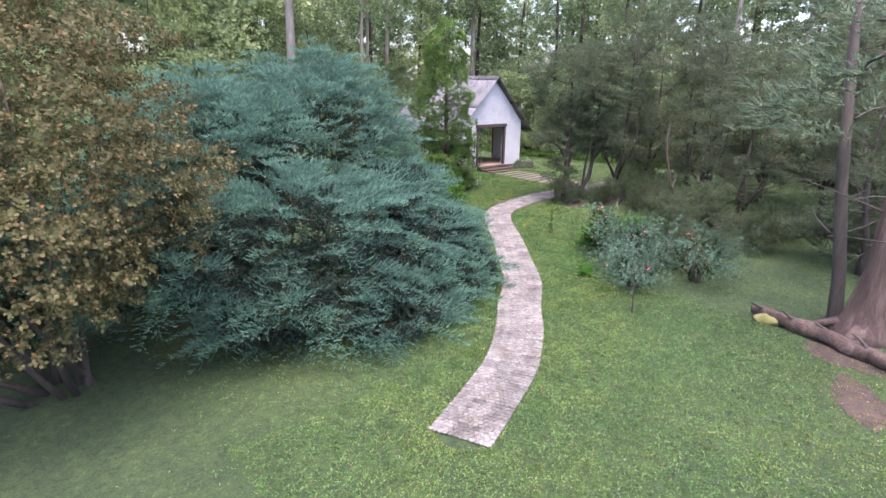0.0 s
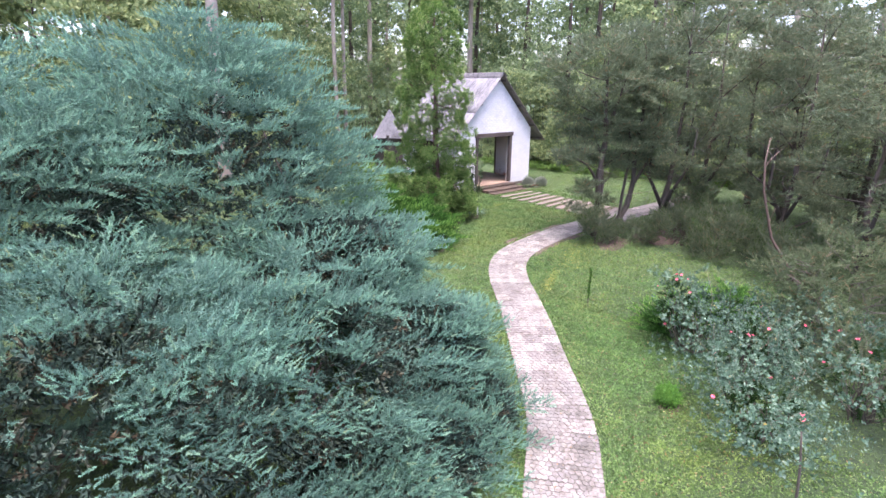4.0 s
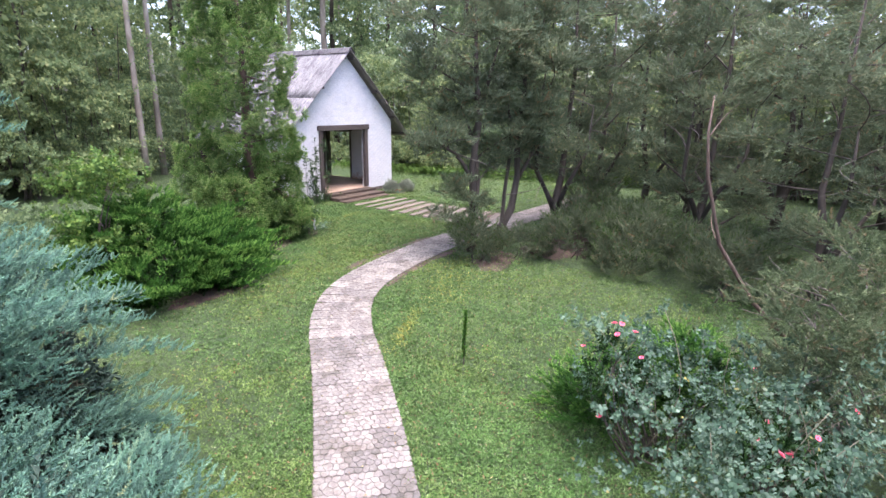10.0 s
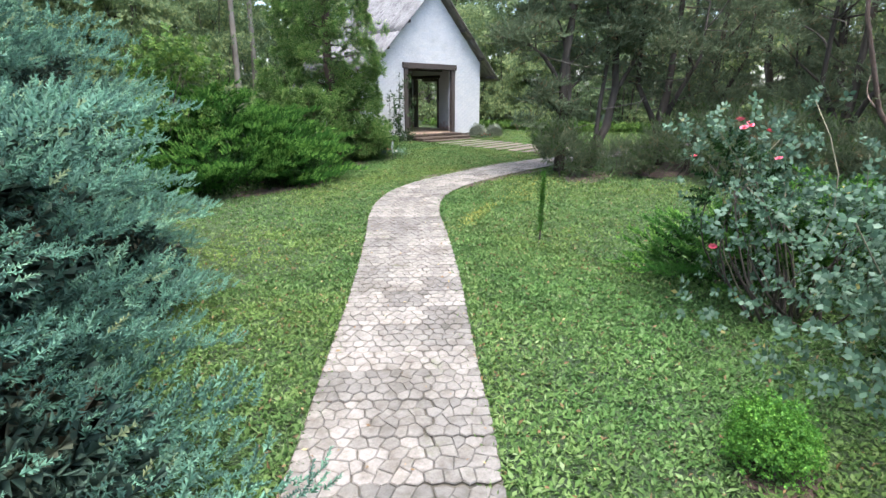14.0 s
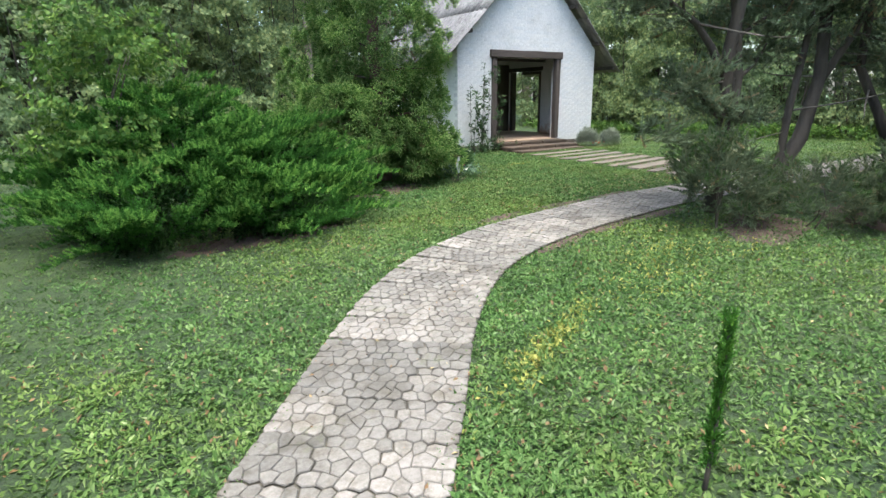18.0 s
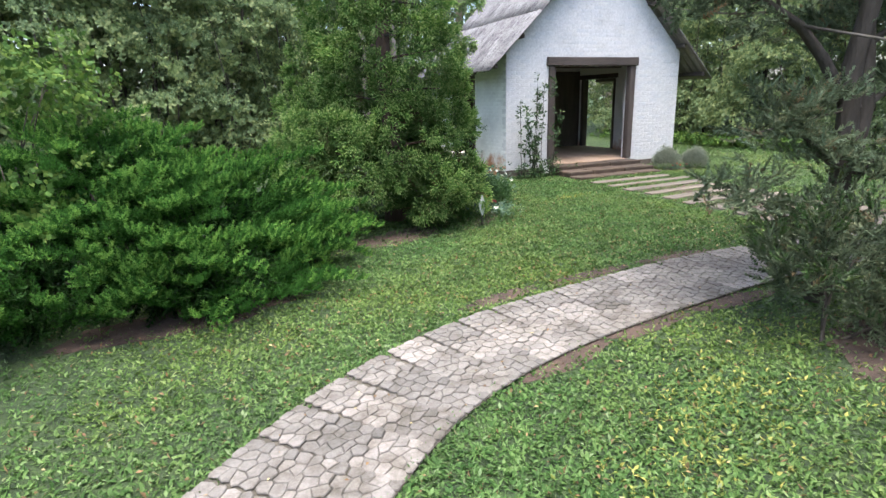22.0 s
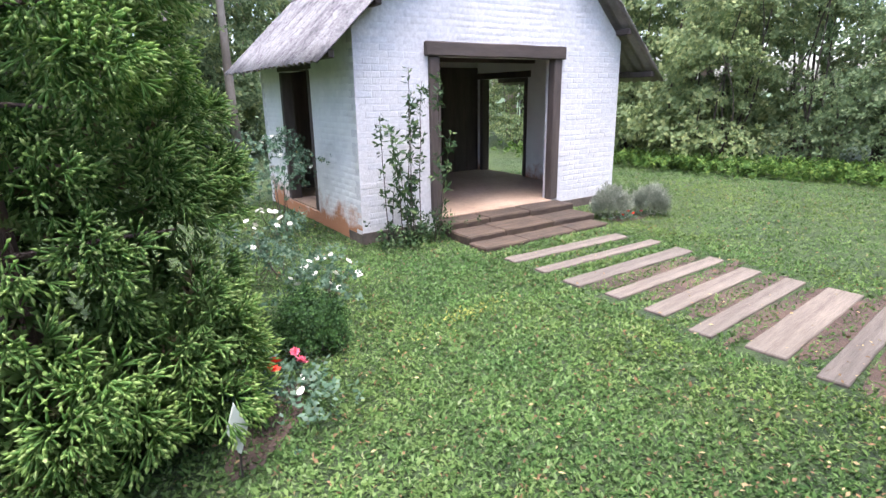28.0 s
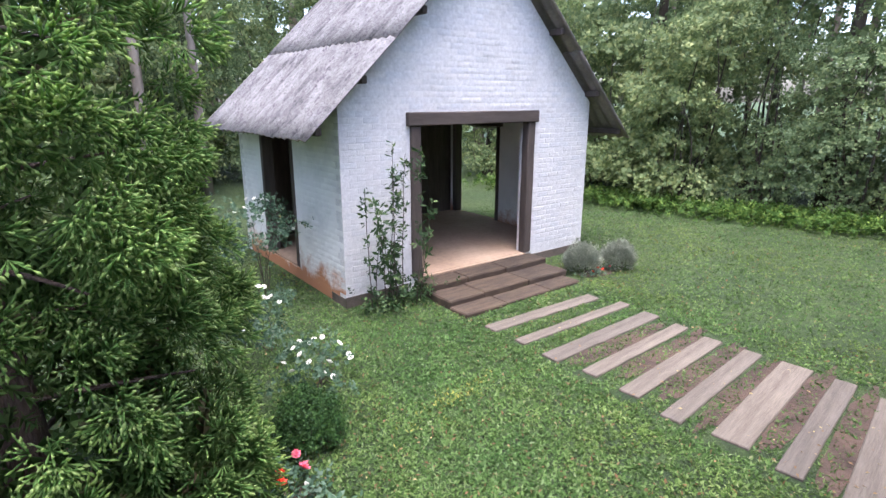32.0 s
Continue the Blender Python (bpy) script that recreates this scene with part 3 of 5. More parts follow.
def shrub(name, at, lobes, mat, shape, count, per, size, label, category, length=0.45, width=0.3, limbs=8, bark=None, limb_r=0.04, tip_mat=None, core=(0, 0.3), limb_lobes=99, core_mat=None, bough=None, bend=0.15, **kw):
    """A bush or tree crown on stems; lobes are relative to its foot."""
    z = ground_z(at[0], at[1])
    root = empty(name, (at[0], at[1], z), label, category)
    for i in range(limbs):
        l = lobes[i % min(len(lobes), limb_lobes)]
        bm = bmesh.new()
        end = Vector((l[0] + R.uniform(-0.6, 0.6) * l[3], l[1] + R.uniform(-0.6, 0.6) * l[4], l[2] + R.uniform(-0.1, 0.6) * l[5]))
        tube(bm, *limb((l[0] * 0.25 + R.uniform(-0.15, 0.15), l[1] * 0.25 + R.uniform(-0.15, 0.15), -0.05), end, limb_r, limb_r * 0.25, bend), 6)
        part("stem", bm, bark or M_BARK, root)
    if core[0]:
        L = np.array(lobes, float)[rng.integers(0, len(lobes), core[0])]
        d = unit(rng.normal(size=(core[0], 3)))
        q = L[:, :3] + d * L[:, 3:] * rng.uniform(0.4, 0.72, (core[0], 1))
        q[:, 2] = np.maximum(q[:, 2], 0.1)
        scatter("inner_growth", PLUME, q, d + 0.6 * rng.normal(size=d.shape), core[1] * rng.uniform(0.7, 1.3, core[0]), core_mat or mat, root)["kind"] = "stuff"
    if bough:
        P, H, S, outer = boughs(lobes, count, length, **bough)
        S = S * size
    else:
        P, H, outer = pads(lobes, count, per, length, width, **kw)
        S = size * rng.uniform(0.7, 1.25, len(P))
    P[:, 2] = np.maximum(P[:, 2], 0.04)
    if tip_mat:
        scatter("fresh_growth", shape, P[outer], H[outer], S[outer], tip_mat, root, "paler young growth at the branch ends")["kind"] = "stuff"
        P, H, S = P[~outer], H[~outer], S[~outer]
    scatter("crown", shape, P, H, S, mat, root)
    return root


# ---- ground ----
def lawn():
    bm = bmesh.new()
    xs = [-400, -120, -60] + [x * 0.75 for x in range(-44, 33)] + [60, 120, 400]
    ys = [-400, -120, -60] + [y * 0.75 for y in range(-44, 33)] + [60, 120, 400]
    grid = [[bm.verts.new((x, y, ground_z(x, y))) for y in ys] for x in xs]
    for i in range(len(xs) - 1):
        for j in range(len(ys) - 1):
            bm.faces.new((grid[i][j], grid[i + 1][j], grid[i + 1][j + 1], grid[i][j + 1])).smooth = True
    return tagged(part("ground", bm, M_LAWN), "mown green lawn with bare earthy patches", "lawn", kind="structure")


lawn()

# the garden path: its middle line
PATH_LINE = [(-18.33, -15.7), (-17.3, -15.27), (-16.3, -14.8), (-15.2, -14.05), (-14.2, -13.2), (-12.88, -12.17), (-11.65, -10.85), (-10.78, -9.9), (-9.75, -8.7), (-9.15, -7.97), (-8.55, -7.37), (-7.95, -6.93), (-7.25, -6.62), (-6.44, -6.42), (-5.35, -6.28), (-4.0, -6.2), (-1.5, -6.35), (1.0, -6.55), (4.0, -6.75)]
PATH_WIDTH = 0.94


def path_samples(step):
    """Places and headings along the path's middle line, at even steps."""
    pts = [Vector(p) for p in PATH_LINE]
    fine = []
    for i in range(len(pts) - 1):
        p0, p1, p2, p3 = pts[max(i - 1, 0)], pts[i], pts[i + 1], pts[min(i + 2, len(pts) - 1)]
        for k in range(20):
            t = k / 20
            fine.append(0.5 * ((2 * p1) + (p2 - p0) * t + (2 * p0 - 5 * p1 + 4 * p2 - p3) * t * t + (3 * p1 - p0 - 3 * p2 + p3) * t ** 3))
    fine.append(pts[-1])
    out, left = [], 0.0
    for a, b in zip(fine, fine[1:]):
        d = (b - a).length
        while left <= d:
            out.append((a.lerp(b, left / d), (b - a).normalized()))
            left += step
        left -= d
    return out




def path_bed():
    bm = bmesh.new()
    rows = []
    for p, d in path_samples(0.3):
        n = Vector((-d.y, d.x))
        rows.append([bm.verts.new((*(p + n * s), ground_z(p.x, p.y) + 0.012)) for s in (-PATH_WIDTH / 2 - 0.005, 0, PATH_WIDTH / 2 + 0.005)])
    for a, b in zip(rows, rows[1:]):
        for k in range(2):
            bm.faces.new((a[k], b[k], b[k + 1], a[k + 1])).normal_flip()
    return tagged(part("path_bed", bm, M_JOINT), "curving garden path of small interlocking concrete pavers", "path", kind="structure")


garden_path = path_bed()


# ---- chapel ----
XL, XR, DEPTH, FLOOR, WT = -3.22, 1.29, 3.62, 0.30, 0.16
RIDGE_X, RIDGE_Z, EAVE_Z, OVER = -0.965, 4.86, 2.2, 0.55
SLOPE = (RIDGE_Z - EAVE_Z) / (RIDGE_X - XL + OVER)


def roof_z(x):
    return RIDGE_Z - SLOPE * abs(x - RIDGE_X)


def slab(bm, outline, holes, place, thick):
    """A wall from an outline (u, z) with rectangular openings, as strips between all corner lines; place(u, z, w) gives the point."""
    us = sorted({u for u, _ in outline} | {u for h in holes for u in (h[0], h[1])})
    for u0, u1 in zip(us, us[1:]):
        mid = (u0 + u1) / 2
        top = lambda u: np.interp(u, [p[0] for p in outline], [p[1] for p in outline])
        spans, base = [], -0.1
        for h in sorted(holes, key=lambda h: h[2]):
            if h[0] < mid < h[1]:
                spans.append((base, h[2], True))
                base = h[3]
        spans.append((base, None, False))
        for lo, hi, flat in spans:
            if flat and hi - lo < 0.01:
                continue
            a = [(u0, lo), (u1, lo), (u1, hi if flat else top(u1)), (u0, hi if flat else top(u0))]
            f = [bm.verts.new(place(u, z, 0)) for u, z in a]
            b = [bm.verts.new(place(u, z, thick)) for u, z in a]
            bm.faces.new(f)
            bm.faces.new(b[::-1])
            for k in range(4):
                bm.faces.new((f[k], b[k], b[(k + 1) % 4], f[(k + 1) % 4]))
    bmesh.ops.remove_doubles(bm, verts=bm.verts, dist=0.0005)
    bmesh.ops.recalc_face_normals(bm, faces=bm.faces)


chapel = empty("chapel", ((XL + XR) / 2, DEPTH / 2, 0.1), "small whitewashed brick garden chapel with grey sheet roof", "chapel")
C0 = Matrix.Translation(-chapel.location)


def chapel_part(name, bm, mat, label="", parent=None):
    bmesh.ops.transform(bm, matrix=C0, verts=bm.verts)
    return part(name, bm, mat, parent or chapel, label)


DOOR = (-2.12, -0.10, FLOOR - 0.03, 2.30)
front = bmesh.new()
slab(front, [(XL, roof_z(XL) - 0.14), (RIDGE_X, RIDGE_Z - 0.14), (XR, roof_z(XR) - 0.14)], [DOOR], lambda u, z, w: (u, 0.04 + w, z), WT)
wall_front = chapel_part("wall_front", front, M_WALL, "whitewashed brick gable wall")
back = bmesh.new()
slab(back, [(XL, roof_z(XL) - 0.14), (RIDGE_X, RIDGE_Z - 0.14), (XR, roof_z(XR) - 0.14)], [], lambda u, z, w: (u, DEPTH - w, z), WT)
chapel_part("wall_back", back, M_WALL)
L_OPEN, R_OPEN = (1.42, 2.66, FLOOR - 0.03, 2.2), (1.95, 3.38, FLOOR - 0.03, 2.12)
for nm, x, sgn, hole in (("wall_side", XL, 1, L_OPEN), ("wall_side", XR, -1, R_OPEN)):
    bm = bmesh.new()
    slab(bm, [(0.04 + WT, roof_z(XL) - 0.12), (DEPTH - WT, roof_z(XL) - 0.12)], [hole], lambda u, z, w: (x + sgn * w, u, z), WT)
    chapel_part(nm, bm, M_WALL_STAIN)
bm = bmesh.new()
box(bm, (XL - 0.012, 0.02, 0.0), (-2.3, 0.039, 0.24), 0.006)
chapel_part("plinth", bm, M_PLINTH, "dark weathered plinth")
bm = bmesh.new()
box(bm, (0.1, 0.02, 0.0), (XR + 0.02, 0.039, 0.24), 0.006)
chapel_part("plinth", bm, M_PLINTH)
bm = bmesh.new()
box(bm, (XL + 0.02, 0.06, 0.0), (XR - 0.02, DEPTH - WT, FLOOR), 0.0)
chapel_part("floor_slab", bm, M_FLOOR, "worn tan earthen floor")
bm = bmesh.new()
box(bm, (DOOR[0] + 0.004, -0.005, 0.02), (DOOR[1] - 0.004, 0.058, FLOOR - 0.003), 0.004)
chapel_part("threshold", bm, M_FLOOR)
bm = bmesh.new()
box(bm, (XL - 0.012, 0.04, 0.0), (XL - 0.001, 0.42, 0.22), 0.004)
chapel_part("plinth", bm, M_PLINTH)


def beam(lo, hi, name, mat, parent=None, label="", bev=0.012):
    bm = bmesh.new()
    box(bm, lo, hi, bev)
    bmesh.ops.subdivide_edges(bm, edges=[e for e in bm.edges if e.calc_length() > 0.5], cuts=4)
    roughen(bm, 0.006, 3.0)
    return chapel_part(name, bm, mat, label, parent)


beam((-2.285, -0.03, 2.30), (0.06, 0.13, 2.47), "lintel", M_TIMBER_H, label="dark rough timber lintel")
beam((-2.23, -0.005, FLOOR), (-2.08, 0.13, 2.30), "door_post", M_TIMBER, label="dark rough timber post")
beam((-0.14, -0.005, FLOOR), (0.01, 0.13, 2.30), "door_post", M_TIMBER)
for x, o in ((XL, L_OPEN), (XR - WT, R_OPEN)):
    beam((x - 0.01, o[0], FLOOR), (x + WT + 0.01, o[0] + 0.1, o[3]), "side_post", M_TIMBER)
    beam((x - 0.01, o[1] - 0.1, FLOOR), (x + WT + 0.01, o[1], o[3]), "side_post", M_TIMBER)
    beam((x - 0.01, o[0] - 0.08, o[3]), (x + WT + 0.01, o[1] + 0.08, o[3] + 0.12), "side_lintel", M_TIMBER)
for k in range(14):
    x0 = XL + WT + 0.01 + k * 0.298
    beam((x0, DEPTH - WT - 0.03, FLOOR), (x0 + 0.29, DEPTH - WT - 0.004, 2.35), "wall_board", M_TIMBER, label="dark upright board lining", bev=0.004)
beam((XL + WT, 1.75, 2.35), (XR - WT, 1.87, 2.5), "tie_beam", M_TIMBER_H)

# roof: corrugated sheets, two courses a side, laid on purlins
RY0, RY1 = -0.25, DEPTH + 0.06


def sheet(side, s0, s1, y0, y1, lift):
    """A corrugated sheet between slope distances s0 and s1 from the ridge."""
    bm = bmesh.new()
    ca = 1 / math.hypot(1, SLOPE)
    n, rows = int((y1 - y0) / 0.03), 5
    grid = []
    for i in range(n + 1):
        y = y0 + (y1 - y0) * i / n
        wave = 0.018 * math.sin(2 * math.pi * y / 0.177)
        col = []
        for j in range(rows + 1):
            s = s0 + (s1 - s0) * j / rows + (0.02 * noise.noise(Vector((y * 9, s0, 3))) if j in (0, rows) else 0)
            h = wave + lift + 0.006 * noise.noise(Vector((y * 4, s * 4, side)))
            col.append(bm.verts.new((RIDGE_X + side * (s * ca + h * SLOPE * ca), y, RIDGE_Z - s * SLOPE * ca + h * ca)))
        grid.append(col)
    for a, b in zip(grid, grid[1:]):
        for k in range(rows):
            bm.faces.new((a[k], b[k], b[k + 1], a[k + 1])).smooth = True
    bmesh.ops.recalc_face_normals(bm, faces=bm.faces)
    if bm.faces[0].normal.z < 0:
        bmesh.ops.reverse_faces(bm, faces=bm.faces[:])
    bmesh.ops.solidify(bm, geom=bm.faces[:], thickness=0.012)
    bm.normal_update()
    for f in bm.faces:
        f.material_index = 1 if f.normal.z < -0.1 else 0
    return bm


for side in (-1, 1):
    SLEN = (RIDGE_X - XL + OVER + (0.2 if side > 0 else 0.0)) * math.hypot(1, SLOPE)
    for s0, s1, lift in ((0.02, SLEN * 0.58, 0.008), (SLEN * 0.54, SLEN, 0.0)):
        y = RY0
        k = 0
        while y < RY1 - 0.1:
            chapel_part("roof_sheet", sheet(side, s0, s1, y, min(y + 1.06, RY1), lift + 0.008 * (k % 2)), M_ROOF, "weathered grey corrugated roof sheet with lichen").data.materials.append(M_ROOF_UNDER)
            y += 1.0
            k += 1
    for s in (0.25, SLEN * 0.42, SLEN * 0.72, SLEN * 0.93):
        ca = 1 / math.hypot(1, SLOPE)
        x, z = RIDGE_X + side * s * ca, RIDGE_Z - s * SLOPE * ca - 0.1
        beam((x - 0.04, RY0 + 0.06, z - 0.05), (x + 0.04, RY1 - 0.06, z + 0.04), "purlin", M_TIMBER)
bm = bmesh.new()
grid = []
for i in range(60):
    y = RY0 - 0.02 + (RY1 - RY0 + 0.04) * i / 59
    wob = 0.012 * noise.noise(Vector((0, y * 5, 0)))
    grid.append([bm.verts.new((RIDGE_X + dx, y, RIDGE_Z + dz + wob)) for dx, dz in ((-0.2, -0.12), (-0.07, 0.02), (0, 0.055), (0.07, 0.02), (0.2, -0.12))])
for a, b in zip(grid, grid[1:]):
    for k in range(4):
        bm.faces.new((a[k], b[k], b[k + 1], a[k + 1])).smooth = True
bmesh.ops.solidify(bm, geom=bm.faces[:], thickness=0.015)
chapel_part("ridge_cap", bm, M_ROOF)

# entrance steps of old sleepers
for lo, hi in (((-2.2, -0.36, 0.06), (-0.02, -0.01, 0.288)), ((-2.24, -0.8, 0.02), (-0.06, -0.37, 0.215)), ((-2.26, -1.14, 0.0), (-0.15, -0.81, 0.15))):
    st = empty("entrance_step", ((lo[0] + hi[0]) / 2, (lo[1] + hi[1]) / 2, lo[2]), "mossy brown timber step before the doorway", "step", "entrance steps")
    cuts = [lo[0], lo[0] + 0.66 + R.uniform(-0.1, 0.1), lo[0] + 1.4 + R.uniform(-0.1, 0.1), hi[0]]
    for a, b in zip(cuts, cuts[1:]):
        bm = bmesh.new()
        box(bm, (a + 0.004, lo[1] + R.uniform(-0.015, 0.015), lo[2]), (b - 0.004, hi[1], hi[2] + R.uniform(-0.006, 0.006)), 0.015)
        bmesh.ops.subdivide_edges(bm, edges=[e for e in bm.edges if e.calc_length() > 0.3], cuts=3)
        roughen(bm, 0.01, 5)
        bmesh.ops.translate(bm, vec=-st.location, verts=bm.verts)
        part("sleeper", bm, M_STEP, st)

# stepping planks in the lawn
PLANK_W = (0.19, 0.15, 0.21, 0.17, 0.2, 0.18, 0.28, 0.18, 0.25, 0.18, 0.2)
for k in range(11):
    yl, yr = -1.53 - 0.446 * k, -1.62 - 0.403 * k
    w = PLANK_W[k]
    xl, xr = -2.2 + R.uniform(-0.06, 0.08), -0.42 + R.uniform(-0.09, 0.09)
    cx, cy = (xl + xr) / 2, (yl + yr) / 2
    ang = math.atan2(yr - yl, xr - xl)
    bm = bmesh.new()
    box(bm, (-(xr - xl) / 2, -w / 2, -0.03), ((xr - xl) / 2, w / 2, 0.035), 0.008)
    bmesh.ops.subdivide_edges(bm, edges=[e for e in bm.edges if e.calc_length() > 0.5], cuts=8)
    roughen(bm, 0.007, 4)
    ob = part("stepping_plank", bm, M_PLANK)
    ob.matrix_world = Matrix.Translation((cx, cy, ground_z(cx, cy) - 0.014)) @ Matrix.Rotation(0.0164, 4, "X") @ Matrix.Rotation(-0.0164, 4, "Y") @ Matrix.Rotation(ang, 4, "Z")
    tagged(ob, "weathered grey-brown timber plank set across the lawn", "plank", "stepping planks")

# small hut far behind
hut = empty("garden_hut", (-0.5, 8.2, 0.0), "small hut with steep grey pointed roof", "hut")
bm = bmesh.new()
box(bm, (-0.6, -0.6, -0.1), (0.6, 0.6, 1.85))
part("wall", bm, M_TIMBER, hut)
bm = bmesh.new()
bmesh.ops.create_cone(bm, segments=4, radius1=1.15, radius2=0.03, depth=1.45, cap_ends=True, matrix=Matrix.Translation((0, 0, 2.43)) @ Matrix.Rotation(radians(45 + 45), 4, "Z"))
part("roof", bm, M_ROOF, hut)

# ---- planting ----
def bloom(parent, at, mat, r, name="bloom", petals=9):
    """A small double flower of cupped petals."""
    bm = bmesh.new()
    for ring, (tilt, size, n) in enumerate(((0.35, 1.0, petals), (0.9, 0.75, petals - 3), (1.3, 0.5, 4))):
        for k in range(n):
            a = 2 * math.pi * k / n + ring
            d = Vector((math.cos(a) * math.cos(tilt), math.sin(a) * math.cos(tilt), math.sin(tilt)))
            w = Vector((-math.sin(a), math.cos(a), 0)) * 0.38 * size * r
            b, m, e = Vector((0, 0, 0)), d * 0.6 * size * r, d * size * r + Vector((0, 0, 0.12 * r))
            bm.faces.new([bm.verts.new(p) for p in (b, m + w, e, m - w)])
    bmesh.ops.rotate(bm, verts=bm.verts, matrix=Euler((R.uniform(-0.8, 0.8), R.uniform(-0.8, 0.8), 0)).to_matrix())
    bmesh.ops.translate(bm, verts=bm.verts, vec=at)
    return part(name, bm, mat, parent)


def blooms(root, lobes, mat, n, r):
    for _ in range(n):
        l = R.choice(lobes)
        d = Vector((R.gauss(0, 1), R.gauss(0, 1), abs(R.gauss(0.3, 0.8)))).normalized()
        bloom(root, (l[0] + d.x * l[3] * 1.04, l[1] + d.y * l[4] * 1.04, max(l[2] + d.z * l[5] * 1.05, 0.12)), mat, r * R.uniform(0.8, 1.2))


JUNIPER = [(2.12, -1.07, 1.05, 0.76, 0.7, 0.88), (3.33, 0.87, 0.3, 0.5, 0.38, 0.35), (2.32, 1.1, 1.5, 1.0, 1.04, 0.92), (1.49, 0.4, 2.3, 1.5, 1.2, 0.55), (0.4, 2.0, 2.63, 2.5, 1.75, 2.7), (0.29, -0.68, 1.33, 1.95, 2.1, 1.37), (2.9, 1.4, 1.02, 0.95, 1.1, 1.4), (-1.8, -1.2, 1.45, 2.1, 2.0, 1.75), (2.13, -1.68, 0.38, 0.76, 0.74, 0.5), (-4.2, -0.9, 1.95, 2.0, 1.6, 1.2), (-0.9, -2.6, 0.45, 1.6, 1.2, 0.6), (0.45, -1.9, 0.5, 1.2, 0.87, 0.66), (-2.3, 1.8, 2.3, 2.4, 2.2, 2.5), (1.1, -2.2, 0.39, 0.85, 0.58, 0.46), (-5.8, -0.3, 1.7, 1.5, 1.2, 1.0), (-4.0, 0.8, 0.9, 2.2, 1.0, 0.9), (-6.6, 0.6, 0.9, 1.4, 1.0, 0.9), (-2.9, -1.9, 0.75, 1.4, 1.0, 0.75), (1.98, -1.33, 0.56, 0.9, 0.75, 0.5)]
# the low lobes next to the path and the tall ones are the densest
JUNIPER += [l for l in JUNIPER if (l[0] > 0.2 and l[1] < 0.5 and l[2] < 1.2) or l[5] > 2]
shrub("blue_juniper", (-16.2, -9.8), JUNIPER, M_BLUE, FINE, 1700, 0, 1.0, "large spreading blue-green juniper beside the path", "juniper", 0.95, 0.25, 18, limb_r=0.035, tip_mat=M_BLUE_TIP, core=(24000, 0.21), core_mat=M_DEADJ_SHADE,
    bough=dict(branchlets=16, chain=4, reach=0.4, droop=0.26, lift=0.22, rag=0.07, inner=0.12, low=-0.6, flat=0.35, angle=0.8, fuzz=0.27, nod=0.1, upright=0.45))
shrub("brown_leaved_tree", (-22.0, -10.7), [(0, 0, 4.0, 1.7, 1.6, 2.3), (0.3, -0.8, 3.2, 1.5, 1.3, 1.2), (-1.6, 0.2, 3.6, 1.4, 1.3, 2.0), (-0.7, -1.2, 2.5, 1.3, 1.2, 1.0), (-2.3, -0.9, 2.1, 1.3, 1.2, 1.2)],
    M_BROWNLEAF, SPRIG, 680, 22, 0.135, "small tree with dry olive-brown leaves", "tree", 0.6, 0.4, 10, limb_r=0.06, inner=0.4, low=-0.8)
shrub("green_juniper", (-9.35, -3.95), [(0, 0, 0.6, 1.55, 1.1, 0.68), (-0.6, 0.3, 0.95, 0.95, 0.9, 0.7), (0.95, 0.1, 0.42, 0.85, 0.8, 0.45), (-0.95, -0.85, 0.35, 0.8, 0.65, 0.4), (0.3, -0.85, 0.28, 0.9, 0.55, 0.33), (-1.3, 0.1, 0.5, 0.7, 0.7, 0.5)],
    M_GREENJ, FEATHER, 340, 0, 1.4, "low spreading bright green juniper on the lawn", "juniper", 0.95, 0.075, 10, limb_r=0.03, tip_mat=M_GREENJ_TIP, core=(2200, 0.15), core_mat=M_GREEN_SHADE,
    bough=dict(branchlets=18, chain=3, reach=0.2, droop=0.12, lift=0.55, rag=0.14, inner=0.3, low=-0.5, flat=0.4, angle=0.6, fuzz=0.18, nod=-0.25, upright=0.4))
CEDAR = [(0, 0, 1.1, 1.1, 1.05, 1.0), (0.05, 0.1, 2.4, 1.1, 1.1, 1.4), (-0.1, 0.2, 4.0, 1.05, 1.05, 1.6), (0, 0.2, 5.6, 0.85, 0.85, 1.3), (0.65, -0.5, 0.5, 0.5, 0.5, 0.45), (-0.9, -0.4, 0.8, 0.75, 0.7, 0.75), (0.2, -0.8, 0.5, 0.55, 0.4, 0.42), (-0.6, 0.95, 1.3, 0.8, 0.8, 0.9), (0.6, 0.3, 1.3, 0.6, 0.6, 0.7)]


